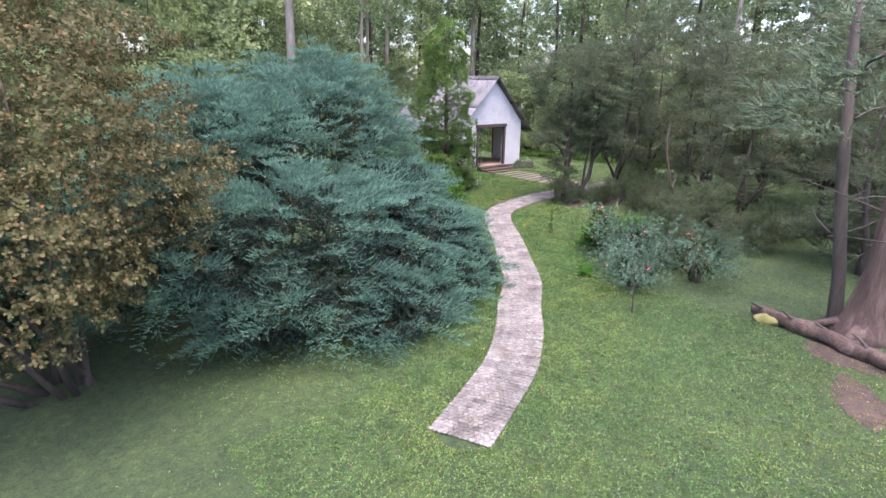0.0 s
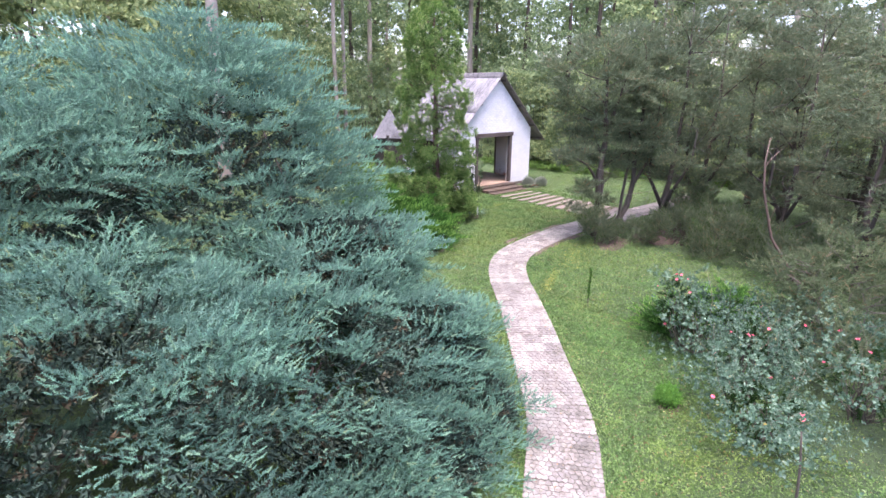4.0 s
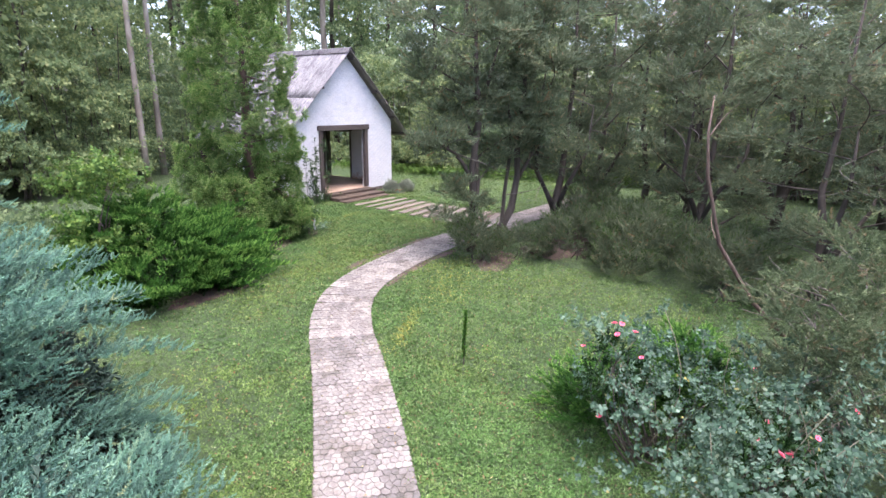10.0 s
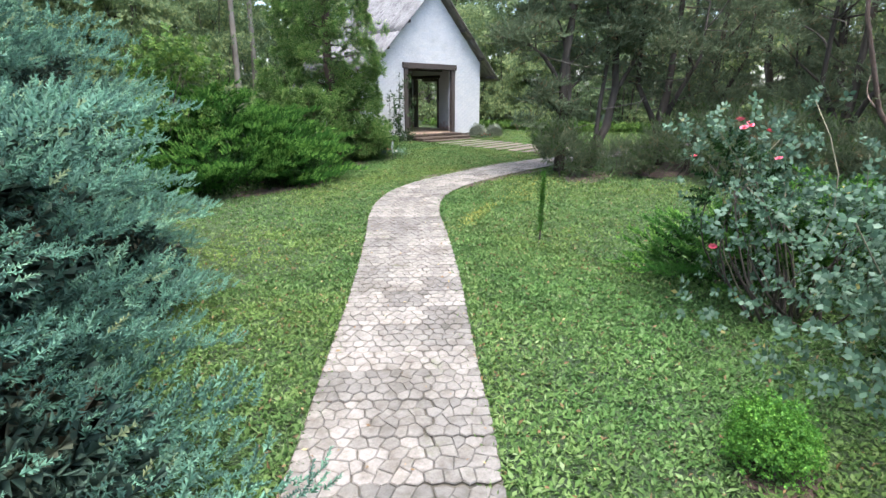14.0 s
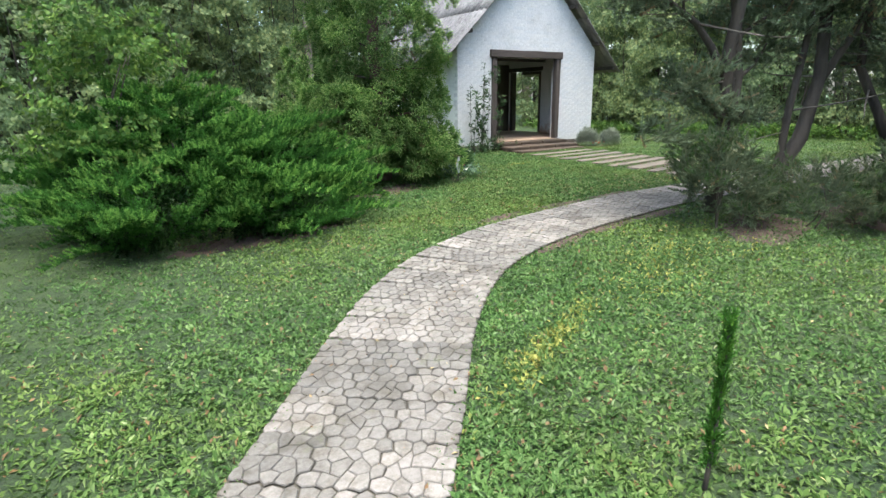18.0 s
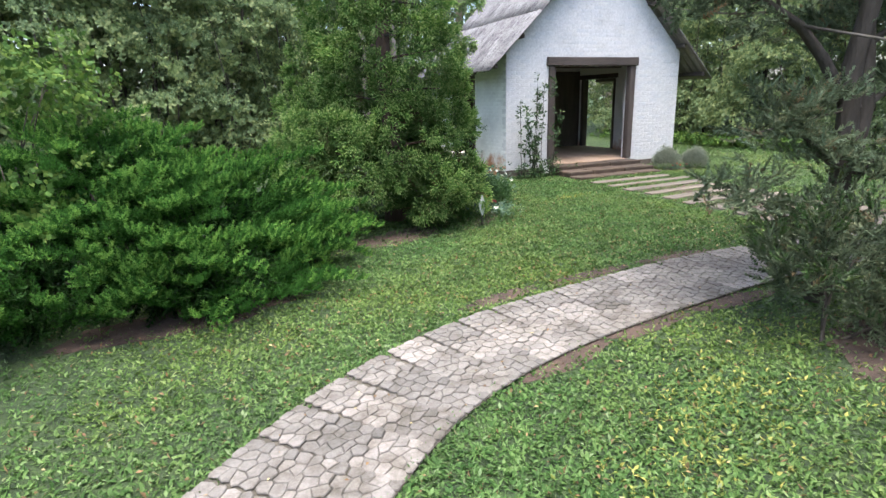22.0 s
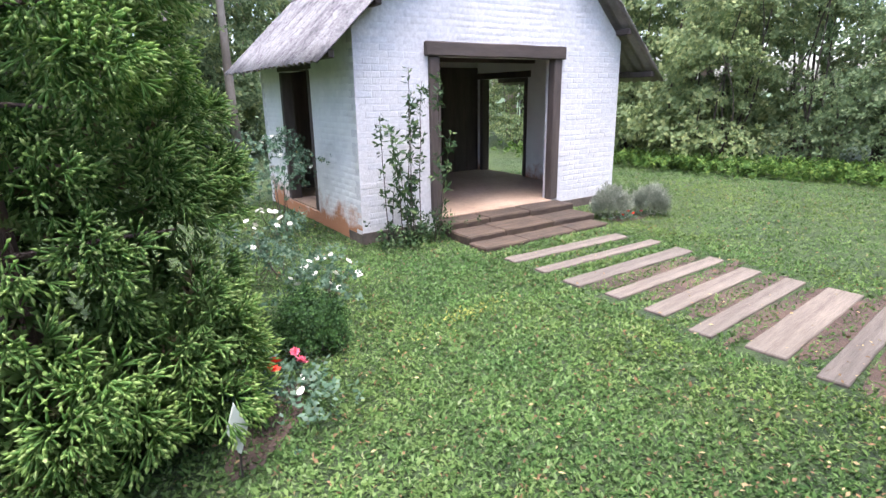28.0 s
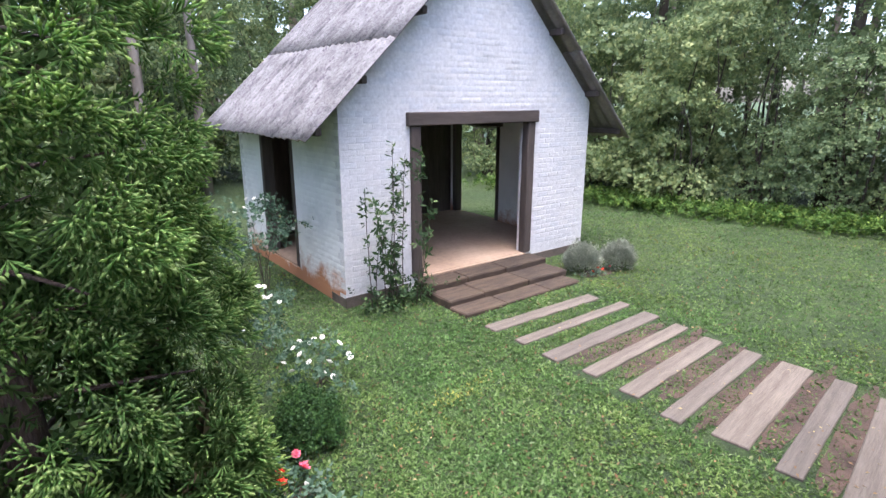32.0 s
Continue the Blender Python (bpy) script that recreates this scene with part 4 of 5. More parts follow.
def cedar(at):
    root = empty("cedar_tree", (at[0], at[1], ground_z(*at)), "dense cedar tree with light green shoot tips", "tree")
    bm = bmesh.new()
    tube(bm, [(0, 0, -0.1), (0.04, 0.02, 0.8), (-0.03, 0.08, 2.2), (0.02, 0.15, 4.0), (0, 0.2, 6.4)], [0.16, 0.12, 0.1, 0.07, 0.02], 9, 0.1)
    part("trunk", bm, M_BARK_RED, root, "reddish-brown fibrous trunk")
    for k in range(34):
        z, a = 0.3 + 0.15 * k, 2.4 * k
        reach = max(0.35, 1.15 - 0.12 * z) * R.uniform(0.75, 1.05)
        bm = bmesh.new()
        tube(bm, *limb((0, 0.03 * z, z), (math.cos(a) * reach, math.sin(a) * reach + 0.03 * z, z + R.uniform(-0.15, 0.25)), 0.024, 0.006, 0.12), 6)
        part("branch", bm, M_BARK_RED if k % 3 else M_BARK, root)
    L = np.array(CEDAR, float)[rng.integers(0, len(CEDAR), 2600)]
    d = unit(rng.normal(size=(2600, 3)))
    q = L[:, :3] + d * L[:, 3:] * rng.uniform(0.3, 0.72, (2600, 1))
    q[:, 2] = np.maximum(q[:, 2], 0.12)
    scatter("inner_growth", PLUME, q, d + 0.6 * rng.normal(size=d.shape), 0.2 * rng.uniform(0.7, 1.3, len(q)), M_CEDAR_SHADE, root)["kind"] = "stuff"
    P, H = clumps(CEDAR, 540, 18, 0.18)
    P[:, 2] = np.maximum(P[:, 2], 0.08)
    S, turn = rng.uniform(0.09, 0.135, len(P)), rng.normal(size=P.shape)
    body, ends = rope_shoots(6, 0.95)
    scatter("crown", body, P, H, S, M_CEDAR, root, turn=turn)
    scatter("fresh_growth", ends, P, H, S, M_CEDAR_TIP, root, "paler young growth at the branch ends", turn=turn)["kind"] = "stuff"
    return root


cedar((-6.45, -2.35))
ROSE_SPRIG = leaf_sprig(6, 0.5, 0.19, 1.0, 12)
for at, lobes, n, f in (((-9.3, -12.6), [(0, 0, 0.5, 0.75, 0.65, 0.5), (-0.35, 0.45, 1.0, 0.3, 0.3, 0.42)], 85, 8), ((-10.3, -13.6), [(0, 0, 0.5, 0.75, 0.6, 0.5), (0.3, 0, 0.85, 0.4, 0.4, 0.3)], 90, 8), ((-11.2, -14.2), [(0, 0, 0.42, 0.65, 0.6, 0.42)], 60, 5), ((-9.1, -13.6), [(0, 0, 0.6, 0.7, 0.6, 0.55)], 70, 6), ((-9.6, -15.0), [(0, 0, 0.65, 1.0, 0.8, 0.6)], 80, 5)):
    ob = shrub("rose_bush", at, lobes, M_ROSE, ROSE_SPRIG, int(n * 0.62), 15, 0.08, "loose rose bush with grey-green leaves and pink blooms", "rose bush", 0.55, 0.36, 24, limb_r=0.012, rag=0.38, inner=0.4, thick=0.09, bend=0.25, core=(120, 0.14), core_mat=M_GREEN_SHADE)
    blooms(ob, lobes, M_PETAL_P, f, 0.032)
    for k in range(9):
        l = R.choice(lobes)
        tip = (l[0] + R.uniform(-1.2, 1.2) * l[3], l[1] + R.uniform(-1.2, 1.2) * l[4], l[2] + l[5] * R.uniform(0.7, 1.5))
        bm = bmesh.new()
        tube(bm, *limb((l[0] * 0.5, l[1] * 0.5, 0.0), tip, 0.007, 0.003, 0.2), 5)
        part("cane", bm, M_CANE, ob)
        P = np.array(tip) + rng.normal(size=(9, 3)) * 0.07
        scatter("cane_leaves", ROSE_SPRIG, P, rng.normal(size=P.shape) + np.array([0, 0, 0.6]), rng.uniform(0.06, 0.1, 9), M_ROSE, ob)
dry = shrub("dry_shrub", (-7.9, -14.1), [(0, 0, 0.9, 1.0, 0.9, 0.8), (-0.5, 0.5, 1.5, 0.6, 0.6, 0.5), (0.6, 0.1, 1.7, 0.7, 0.6, 0.6), (-0.9, -0.4, 0.7, 0.6, 0.6, 0.5)], M_OLIVE, NEEDLE, 150, 0, 1.2, "twiggy olive-brown shrub with sparse needles", "shrub", 0.6, 0.2, 14, limb_r=0.014, bark=M_TWIG, core=(350, 0.12), core_mat=M_OLIVE, bend=0.3,
    bough=dict(branchlets=8, chain=3, reach=0.4, droop=0.1, lift=0.4, rag=0.3, low=-0.6, angle=0.8, fuzz=0.35))
for k in range(26):
    a, z = 2.4 * k, R.uniform(0.5, 1.7)
    bm = bmesh.new()
    tube(bm, *limb((math.cos(a) * 0.5, math.sin(a) * 0.45, z), (math.cos(a) * R.uniform(1.0, 1.5), math.sin(a) * R.uniform(0.9, 1.4), z + R.uniform(-0.1, 0.5)), 0.009, 0.003, 0.18), 5)
    part("bare_twig", bm, M_TWIG, dry, "pale leafless twig")
shrub("box_ball", (-11.33, -12.97), [(0, 0, 0.14, 0.142, 0.142, 0.142)], M_BOX, SPRIG, 260, 18, 0.026, "small clipped bright green box ball", "box shrub", 0.08, 0.08, 3, limb_r=0.01, rag=0.03, inner=0.3)
shrub("round_bush", (-4.75, -2.2), [(0, 0, 0.19, 0.22, 0.22, 0.2)], M_BOXDARK, SPRIG, 130, 16, 0.045, "small dark green rounded bush in the flower bed", "shrub", 0.1, 0.1, 3, limb_r=0.01, rag=0.08, inner=0.3)
for at, lobes in (((-8.95, -11.85), [(0, 0, 0.3, 0.75, 0.55, 0.32), (0.4, -0.3, 0.4, 0.5, 0.5, 0.35)]), ((-8.1, -12.5), [(0, 0, 0.45, 0.7, 0.6, 0.42)])):
    shrub("green_juniper", at, lobes, M_GREENJ, FEATHER, 75, 0, 1.1, "small low green juniper among the roses", "juniper", 0.6, 0.1, 5, limb_r=0.015, tip_mat=M_GREENJ_TIP, core=(300, 0.13), core_mat=M_GREEN_SHADE, bough=dict(branchlets=14, chain=3, reach=0.24, droop=0.15, lift=0.5, rag=0.12, low=-0.5, angle=0.6))
# juniper trees across the path from the juniper
RIGHT, AHEAD = Vector((0.84, -0.54, 0)), Vector((0.54, 0.84, 0))


def spot(u, v, z):
    """A point of a tree's crown, u across and v along the way to the chapel."""
    return RIGHT * u + AHEAD * v + Vector((0, 0, z))


def garden_tree(at, lobes, stems, n, dead=6):
    """A juniper tree: stems given as points with radii, a branch to every clump of foliage, and some bare twigs."""
    crown = [(*spot(u, v, z), r, r, r * 0.72) for u, v, z, r in lobes]
    # paler ends and darker inside: crown shade put into the needle colours
    root = shrub("garden_tree", at, crown, M_GREYTREE_SHADE, NEEDLE, n, 0, 1.15, "grey-green juniper tree with several dark stems", "tree", 0.75, 0.3, 0, tip_mat=M_GREYTREE, core=(450, 0.13), core_mat=M_GREYTREE_SHADE,
        bough=dict(branchlets=10, chain=3, reach=0.5, droop=0.22, lift=0.3, rag=0.2, inner=0.25, low=-0.8, flat=0.5, angle=0.9, fuzz=0.4, upright=0.45))
    knots = []
    for pts in stems:
        bm = bmesh.new()
        tube(bm, [spot(*p[:3]) for p in pts], [p[3] for p in pts], 9, 0.14)
        part("stem", bm, M_BARK, root, "twisted dark stem")
        knots += [(spot(*p[:3]), p[3]) for p in pts[1:]] + [((spot(*p[:3]) + spot(*q[:3])) / 2, (p[3] + q[3]) / 2) for p, q in zip(pts[1:], pts[2:])]
    for l in crown:
        end = Vector(l[:3])
        start, r = min(knots, key=lambda k: (k[0] - end + Vector((0, 0, 0.5))).length)
        bm = bmesh.new()
        tube(bm, *limb(start, end, min(r * 0.6, 0.045), 0.01, 0.14), 6)
        part("branch", bm, M_BARK, root)
    for k in range(dead):
        start, r = R.choice(knots)
        a = R.uniform(0, 6.28)
        bm = bmesh.new()
        tube(bm, *limb(start, start + Vector((math.cos(a), math.sin(a), R.uniform(-0.4, 0.3))) * R.uniform(0.5, 1.3), 0.014, 0.004, 0.2), 5)
        part("bare_twig", bm, M_TWIG, root, "dry leafless twig")
    return root


def loose_lobes(h, r, low, n, seed):
    q = random.Random(seed)
    out = []
    for k in range(n):
        f = (k + 0.5) / n
        w = r * (1.0 - 0.55 * max(0, f - 0.45)) * (0.75 + 0.25 * min(1, f * 4))
        a = 2.4 * k + q.uniform(-0.4, 0.4)
        s = q.uniform(0.35, 0.95) * w
        out.append((math.cos(a) * s, math.sin(a) * s, low + (h - low) * f, q.uniform(0.42, 0.7)))
    return out


made = [
    garden_tree((-4.3, -7.1), [(-0.6, 0.5, 3.6, 0.5), (-0.3, 0.9, 3.0, 0.42), (-0.2, 0.2, 3.2, 0.5), (0.3, 0.3, 3.5, 0.6), (-0.5, 0.2, 4.4, 0.75), (0.6, -0.2, 4.4, 0.75), (-1.42, -0.42, 2.45, 0.24), (-1.35, -0.35, 2.4, 0.24), (-1.05, -0.3, 2.55, 0.32), (-0.95, -0.3, 2.35, 0.3), (-0.65, -0.2, 2.7, 0.36), (-0.95, 0.2, 4.0, 0.42), (0.95, 0, 2.6, 0.5), (0.6, 0.3, 2.0, 0.4), (0, 0, 5.3, 0.8), (-0.72, -0.4, 0.95, 0.27), (-0.35, -0.5, 0.8, 0.24), (-0.45, -0.2, 1.55, 0.28), (0.1, -0.35, 1.25, 0.3), (-1.1, 0.2, 5.0, 0.55), (0.3, 0.7, 2.3, 0.35)],
        [[(0, 0, -0.1, 0.1), (0.02, 0, 0.5, 0.085), (0.06, 0, 1.1, 0.08), (0.03, 0.04, 1.9, 0.07), (0.14, 0, 2.8, 0.06), (0.1, 0.1, 3.9, 0.05), (0, 0, 5.2, 0.02)], [(0.12, 0.1, -0.1, 0.07), (0.14, 0.12, 0.7, 0.062), (0.2, 0.1, 1.6, 0.058), (0.12, 0.2, 2.5, 0.06), (0.4, 0.2, 3.6, 0.04), (0.6, 0, 4.6, 0.015)], [(0.06, 0, 1.5, 0.05), (-0.15, 0.1, 1.95, 0.042), (-0.4, 0.0, 2.2, 0.036), (-0.8, -0.2, 2.4, 0.026), (-1.4, -0.4, 2.5, 0.012)]], 290, 8),
    garden_tree((-3.5, -7.3), [(0.5, 0, 2.2, 0.5), (1.0, 0.2, 2.9, 0.6), (0.2, 0, 3.2, 0.6), (1.3, 0, 3.8, 0.7), (0.4, 0.2, 4.2, 0.75), (0.9, -0.2, 5.0, 0.75), (-0.3, 0, 4.9, 0.6), (1.5, 0.2, 2.0, 0.45), (0.3, 0, 5.7, 0.7)],
        [[(0, 0, -0.1, 0.11), (0.1, 0, 0.35, 0.095), (0.38, 0, 0.85, 0.085), (0.5, 0, 1.6, 0.075), (0.48, 0.05, 2.5, 0.065), (0.6, 0, 3.6, 0.045), (0.5, 0, 5.2, 0.02)], [(-0.06, -0.05, -0.1, 0.055), (0.12, -0.05, 0.5, 0.05), (0.16, -0.05, 1.2, 0.045), (0.3, 0, 2.2, 0.035), (0.2, 0, 3.2, 0.015)], [(0.5, 0, 1.5, 0.05), (0.9, 0.1, 2.1, 0.04), (1.3, 0.1, 3.0, 0.02)]], 170, 8),
]
for at, h, r, low, n, seed in (((-2.0, -8.1), 7.4, 1.55, 1.35, 16, 3), ((0.0, -8.3), 7.6, 1.7, 1.1, 17, 5), ((-1.0, -11.2), 6.8, 1.8, 0.9, 18, 8)):
    made.append(garden_tree(at, loose_lobes(h, r, low, n, seed),
        [[(0, 0, -0.1, 0.12), (0.02, 0, 0.4, 0.105), (-0.03, 0.03, 0.8, 0.1), (0.1, 0, 1.5, 0.075), (0.25, 0.1, 2.6, 0.06), (0.3, 0, 4.0, 0.04), (0.2, 0, h * 0.9, 0.015)], [(-0.03, 0.03, 0.75, 0.075), (-0.25, 0.05, 1.15, 0.06), (-0.55, 0.1, 1.7, 0.05), (-0.6, 0, 2.8, 0.035), (-0.5, 0, 4.0, 0.015)], [(0, 0, 0.7, 0.06), (0.1, -0.3, 1.4, 0.05), (0.3, -0.7, 2.2, 0.03), (0.3, -0.8, 3.2, 0.012)]], 255, 12))
for i, (at, h, r) in enumerate((((-3.3, -13.6), 4.8, 1.6), ((-5.6, -17.6), 5.2, 1.7), ((1.8, -12.5), 6.5, 1.9), ((-1.5, -16.8), 5.8, 1.9), ((-4.2, -21.0), 6.0, 2.0), ((2.5, -18.5), 7.0, 2.2), ((3.2, -8.8), 6.4, 1.7), ((2.0, -10.3), 6.0, 1.6), ((0.6, -15.0), 7.4, 1.9), ((4.6, -14.8), 7.8, 2.0))):
    copy_thing(made[2 + i % 3], Matrix.LocRotScale((at[0], at[1], ground_z(*at)), Euler((0, 0, 1.3 * i + 0.9)), Vector((r / 1.6, r / 1.6, h / 6.4))))
shoots = []
for at, r, h in (((-4.95, -7.6), 0.45, 0.62), ((-3.3, -9.2), 0.8, 0.62), ((-4.2, -12.3), 0.85, 0.7)):
    shoots.append(shrub("juniper_shoots", at, [(0, 0, h * 0.8, r, r * 0.85, h * 0.8), (0.3 * r, -0.5 * r, h * 0.4, 0.6 * r, 0.6 * r, 0.5 * h)], M_GREYTREE_SHADE, PLUME2, int(120 * r), 0, 1.3, "low grey-green juniper growth at the foot of the trees", "juniper", 0.42, 0.2, 5, limb_r=0.015, tip_mat=M_SKIRT, core=(160, 0.1), core_mat=M_GREYTREE_SHADE,
        bough=dict(branchlets=9, chain=3, reach=0.45, droop=0.05, lift=0.75, rag=0.25, low=-0.3, flat=0.5, angle=0.7, fuzz=0.3)))
for k, (x, y, f) in enumerate(((-4.1, -8.2, 0.75), (-2.4, -9.9, 1.0), (-3.4, -10.6, 1.05), (-5.7, -14.6, 1.0), (-4.3, -15.2, 1.15), (-1.6, -8.9, 0.95), (-3.0, -11.9, 1.2), (-5.0, -17.0, 1.1))):
    copy_thing(shoots[1 + k % 2], Matrix.LocRotScale((x, y, ground_z(x, y)), Euler((0, 0, 1.9 * k)), Vector((f, f, f * (0.9 + 0.15 * (k % 3))))))

shrub("lavender", (0.27, -0.82), [(0, 0, 0.18, 0.22, 0.21, 0.22)], M_LAV, PLUME2, 150, 18, 0.05, "rounded silver-grey lavender bush by the steps", "lavender", 0.1, 0.1, 4, limb_r=0.008, lift=0.6, rag=0.06)
shrub("lavender", (0.86, -1.02), [(0, 0, 0.17, 0.2, 0.19, 0.2)], M_LAV, PLUME2, 140, 18, 0.05, "rounded silver-grey lavender bush by the steps", "lavender", 0.1, 0.1, 4, limb_r=0.008, lift=0.6, rag=0.06)

for at, lobes, n, f in (((-3.85, 1.25), [(0, 0, 0.7, 0.45, 0.6, 0.55)], 30, 16), ((-4.5, -0.4), [(0, 0, 0.35, 0.3, 0.5, 0.32)], 16, 14), ((-4.3, -1.45), [(0, 0, 0.22, 0.28, 0.4, 0.2)], 11, 15)):
    ob = shrub("white_rose", at, lobes, M_ROSE, SPRIG_BIG, n, 14, 0.07, "slender rose bush with small white blooms", "rose bush", 0.3, 0.25, 8, limb_r=0.007, rag=0.3)
    blooms(ob, lobes, M_PETAL_W, f, 0.035)

# canes against the front wall
canes = empty("cane_shrub", (-2.66, -0.28, ground_z(-2.66, -0.28)), "tall thin dark-leaved canes against the white wall", "shrub")
tips = []
for k in range(13):
    bm = bmesh.new()
    h = R.uniform(0.8, 1.5) if k % 4 else R.uniform(1.7, 2.25)
    a = (R.uniform(-0.4, 0.36), R.uniform(-0.14, 0.1), -0.03)
    b = (a[0] * 1.35 + R.uniform(-0.12, 0.14), a[1] + R.uniform(-0.08, 0.08), h)
    pts, rad = limb(a, b, 0.008, 0.003, 0.03, 6, 1.5)
    tube(bm, pts, rad, 5)
    part("cane", bm, M_BARK, canes)
    for _ in range(int(11 * h)):
        t = R.uniform(0.35, 1.0)
        p = Vector(a).lerp(Vector(b), t)
        tips.append(p)
tips = np.array([tuple(p) for p in tips])
scatter("leaves", leaf_sprig(4, 0.9, 0.17, 1.0, 8), tips, rng.normal(size=tips.shape) + np.array([0, -0.3, 0.4]), rng.uniform(0.07, 0.135, len(tips)), M_BAMBOO, canes)
low = rng.normal(size=(160, 3)) * np.array([0.28, 0.12, 0.1]) + np.array([0.05, -0.05, 0.14])
low[:, 2] = np.maximum(low[:, 2], 0.03)
scatter("foot_leaves", SPRIG, low, np.array([0, 0, 1.0]) + 0.6 * rng.normal(size=low.shape), rng.uniform(0.08, 0.14, len(low)), M_BAMBOO, canes)


SOIL_LIFT = [0.004]


def soil_patch(x, y, rx, ry, turn=0.0, label="patch of bare or shaded reddish-brown soil in the lawn"):
    bm = bmesh.new()
    n = 48
    SOIL_LIFT[0] += 0.0002
    ring = []
    for k in range(n):
        a = 2 * math.pi * k / n
        q = 0.8 + 0.25 * noise.noise(Vector((math.cos(a) * 1.2 + x, math.sin(a) * 1.7 + y, 1.3))) + 0.16 * noise.noise(Vector((math.cos(a) * 9 + x, math.sin(a) * 6 + y, 4.3)))
        u, v = math.cos(a) * rx * q, math.sin(a) * ry * q
        px, py = x + u * math.cos(turn) - v * math.sin(turn), y + u * math.sin(turn) + v * math.cos(turn)
        ring.append(bm.verts.new((px, py, ground_z(px, py) + SOIL_LIFT[0])))
    c = bm.verts.new((x, y, ground_z(x, y) + SOIL_LIFT[0]))
    for k in range(n):
        bm.faces.new((c, ring[k], ring[(k + 1) % n]))
    return tagged(part("soil", bm, M_SOIL), label, "soil", kind="structure")


# first two: dark soil that also stands in for shade under cedar and juniper
WORN_SHADED = [(-6.75, -3.3, 0.9, 0.38, 0.3), (-9.2, -4.95, 1.3, 0.35, 0.15), (-6.75, -7.0, 0.55, 0.16, 0.25), (-5.9, -6.85, 0.6, 0.14, 0.1), (-4.95, -6.8, 0.6, 0.15, 0.0), (-6.6, -5.8, 0.6, 0.13, 0.2), (-5.5, -5.68, 0.6, 0.13, 0.1), (-4.4, -5.65, 0.7, 0.16, 0.0), (-7.6, -6.3, 0.4, 0.08, 0.45), (-4.6, -7.9, 0.9, 0.5, 0.2), (-13.1, -19.2, 1.0, 0.45, 0.4), (-11.5, -18.6, 0.9, 0.5, 1.2)]
for a in WORN_SHADED:
    soil_patch(*a)
for k in range(2, 10):
    soil_patch(-1.3 + 0.1 * math.sin(2.3 * k), -1.8 - 0.425 * k, 1.0 + 0.03 * k, 0.155, -0.05 + 0.023 * k, "strip of bare reddish-brown soil between the planks")
for a in ((-1.25, -6.0 + 0.32, 1.1, 0.16, 0.12), (-11.33, -13.02, 0.24, 0.22), (-5.25, -2.95, 0.6, 0.17, 0.9), (-2.5, -8.6, 1.6, 0.9), (0.45, -0.98, 0.5, 0.2)):
    soil_patch(*a)

# flower bed, marker, sapling
bed = empty("flower_bed", (-5.1, -2.75, ground_z(-5.1, -2.75)), "small bed with red and pink flowers", "flowers")
low = rng.normal(size=(110, 3)) * np.array([0.13, 0.28, 0.04]) + np.array([0, 0, 0.08])
low[:, 2] = np.maximum(low[:, 2], 0.02)
scatter("leaves", SPRIG, low, np.array([0, 0, 1.0]) + 0.5 * rng.normal(size=low.shape), rng.uniform(0.06, 0.12, len(low)), M_ROSE, bed)
for x, y, z, m, r in ((-0.1, -0.02, 0.22, M_PETAL_R, 0.06), (-0.06, 0.03, 0.24, M_PETAL_R, 0.05), (0.12, 0.1, 0.16, M_PETAL_P, 0.055), (0.15, 0.15, 0.14, M_PETAL_P, 0.045), (0.02, -0.2, 0.12, M_PETAL_W, 0.035), (0.1, 0.03, 0.08, M_PETAL_W, 0.03), (0.16, 0.32, 0.13, M_PETAL_P, 0.04)):
    bloom(bed, (x, y, z), m, r)
red = empty("flower_bed", (0.35, -1.08, ground_z(0.35, -1.08)), "few small red flowers below the lavender", "flowers")
low = rng.normal(size=(60, 3)) * np.array([0.2, 0.05, 0.02]) + np.array([0, 0, 0.05])
scatter("leaves", SPRIG, np.maximum(low, (-9, -9, 0.01)), np.array([0, 0, 1.0]) + 0.5 * rng.normal(size=low.shape), 0.06, M_ROSE, red)
for x, z in ((-0.2, 0.1), (-0.08, 0.13), (0.03, 0.09), (0.2, 0.1)):
    bloom(red, (x, -0.03, z), M_PETAL_R if x < 0.1 else M_PETAL_P, 0.028)

marker = empty("garden_marker", (-5.55, -3.36, ground_z(-5.55, -3.36)), "white kite-shaped marker on a thin stick", "marker")
bm = bmesh.new()
tube(bm, [(0, 0, -0.05), (0.004, 0, 0.15), (0, 0.004, 0.4)], [0.006, 0.006, 0.005], 6)
part("stick", bm, M_BARK, marker)
for name, lo, hi, w0, w1 in (("upper_panel", 0.3, 0.43, 0.05, 0.004), ("lower_panel", 0.16, 0.297, 0.006, 0.05)):
    bm = bmesh.new()
    vs = [bm.verts.new(p) for p in ((-w0, -0.014, lo), (w0, -0.03, lo), (w0 * 0.9, 0.004, lo), (-w1, -0.014, hi), (w1, -0.03, hi), (w1 * 0.9, 0.004, hi))]
    bm.faces.new((vs[0], vs[1], vs[4], vs[3])), bm.faces.new((vs[1], vs[2], vs[5], vs[4])), bm.faces.new((vs[2], vs[0], vs[3], vs[5]))
    bm.faces.new((vs[0], vs[2], vs[1])), bm.faces.new((vs[3], vs[4], vs[5]))
    part(name, bm, M_MARKER, marker)

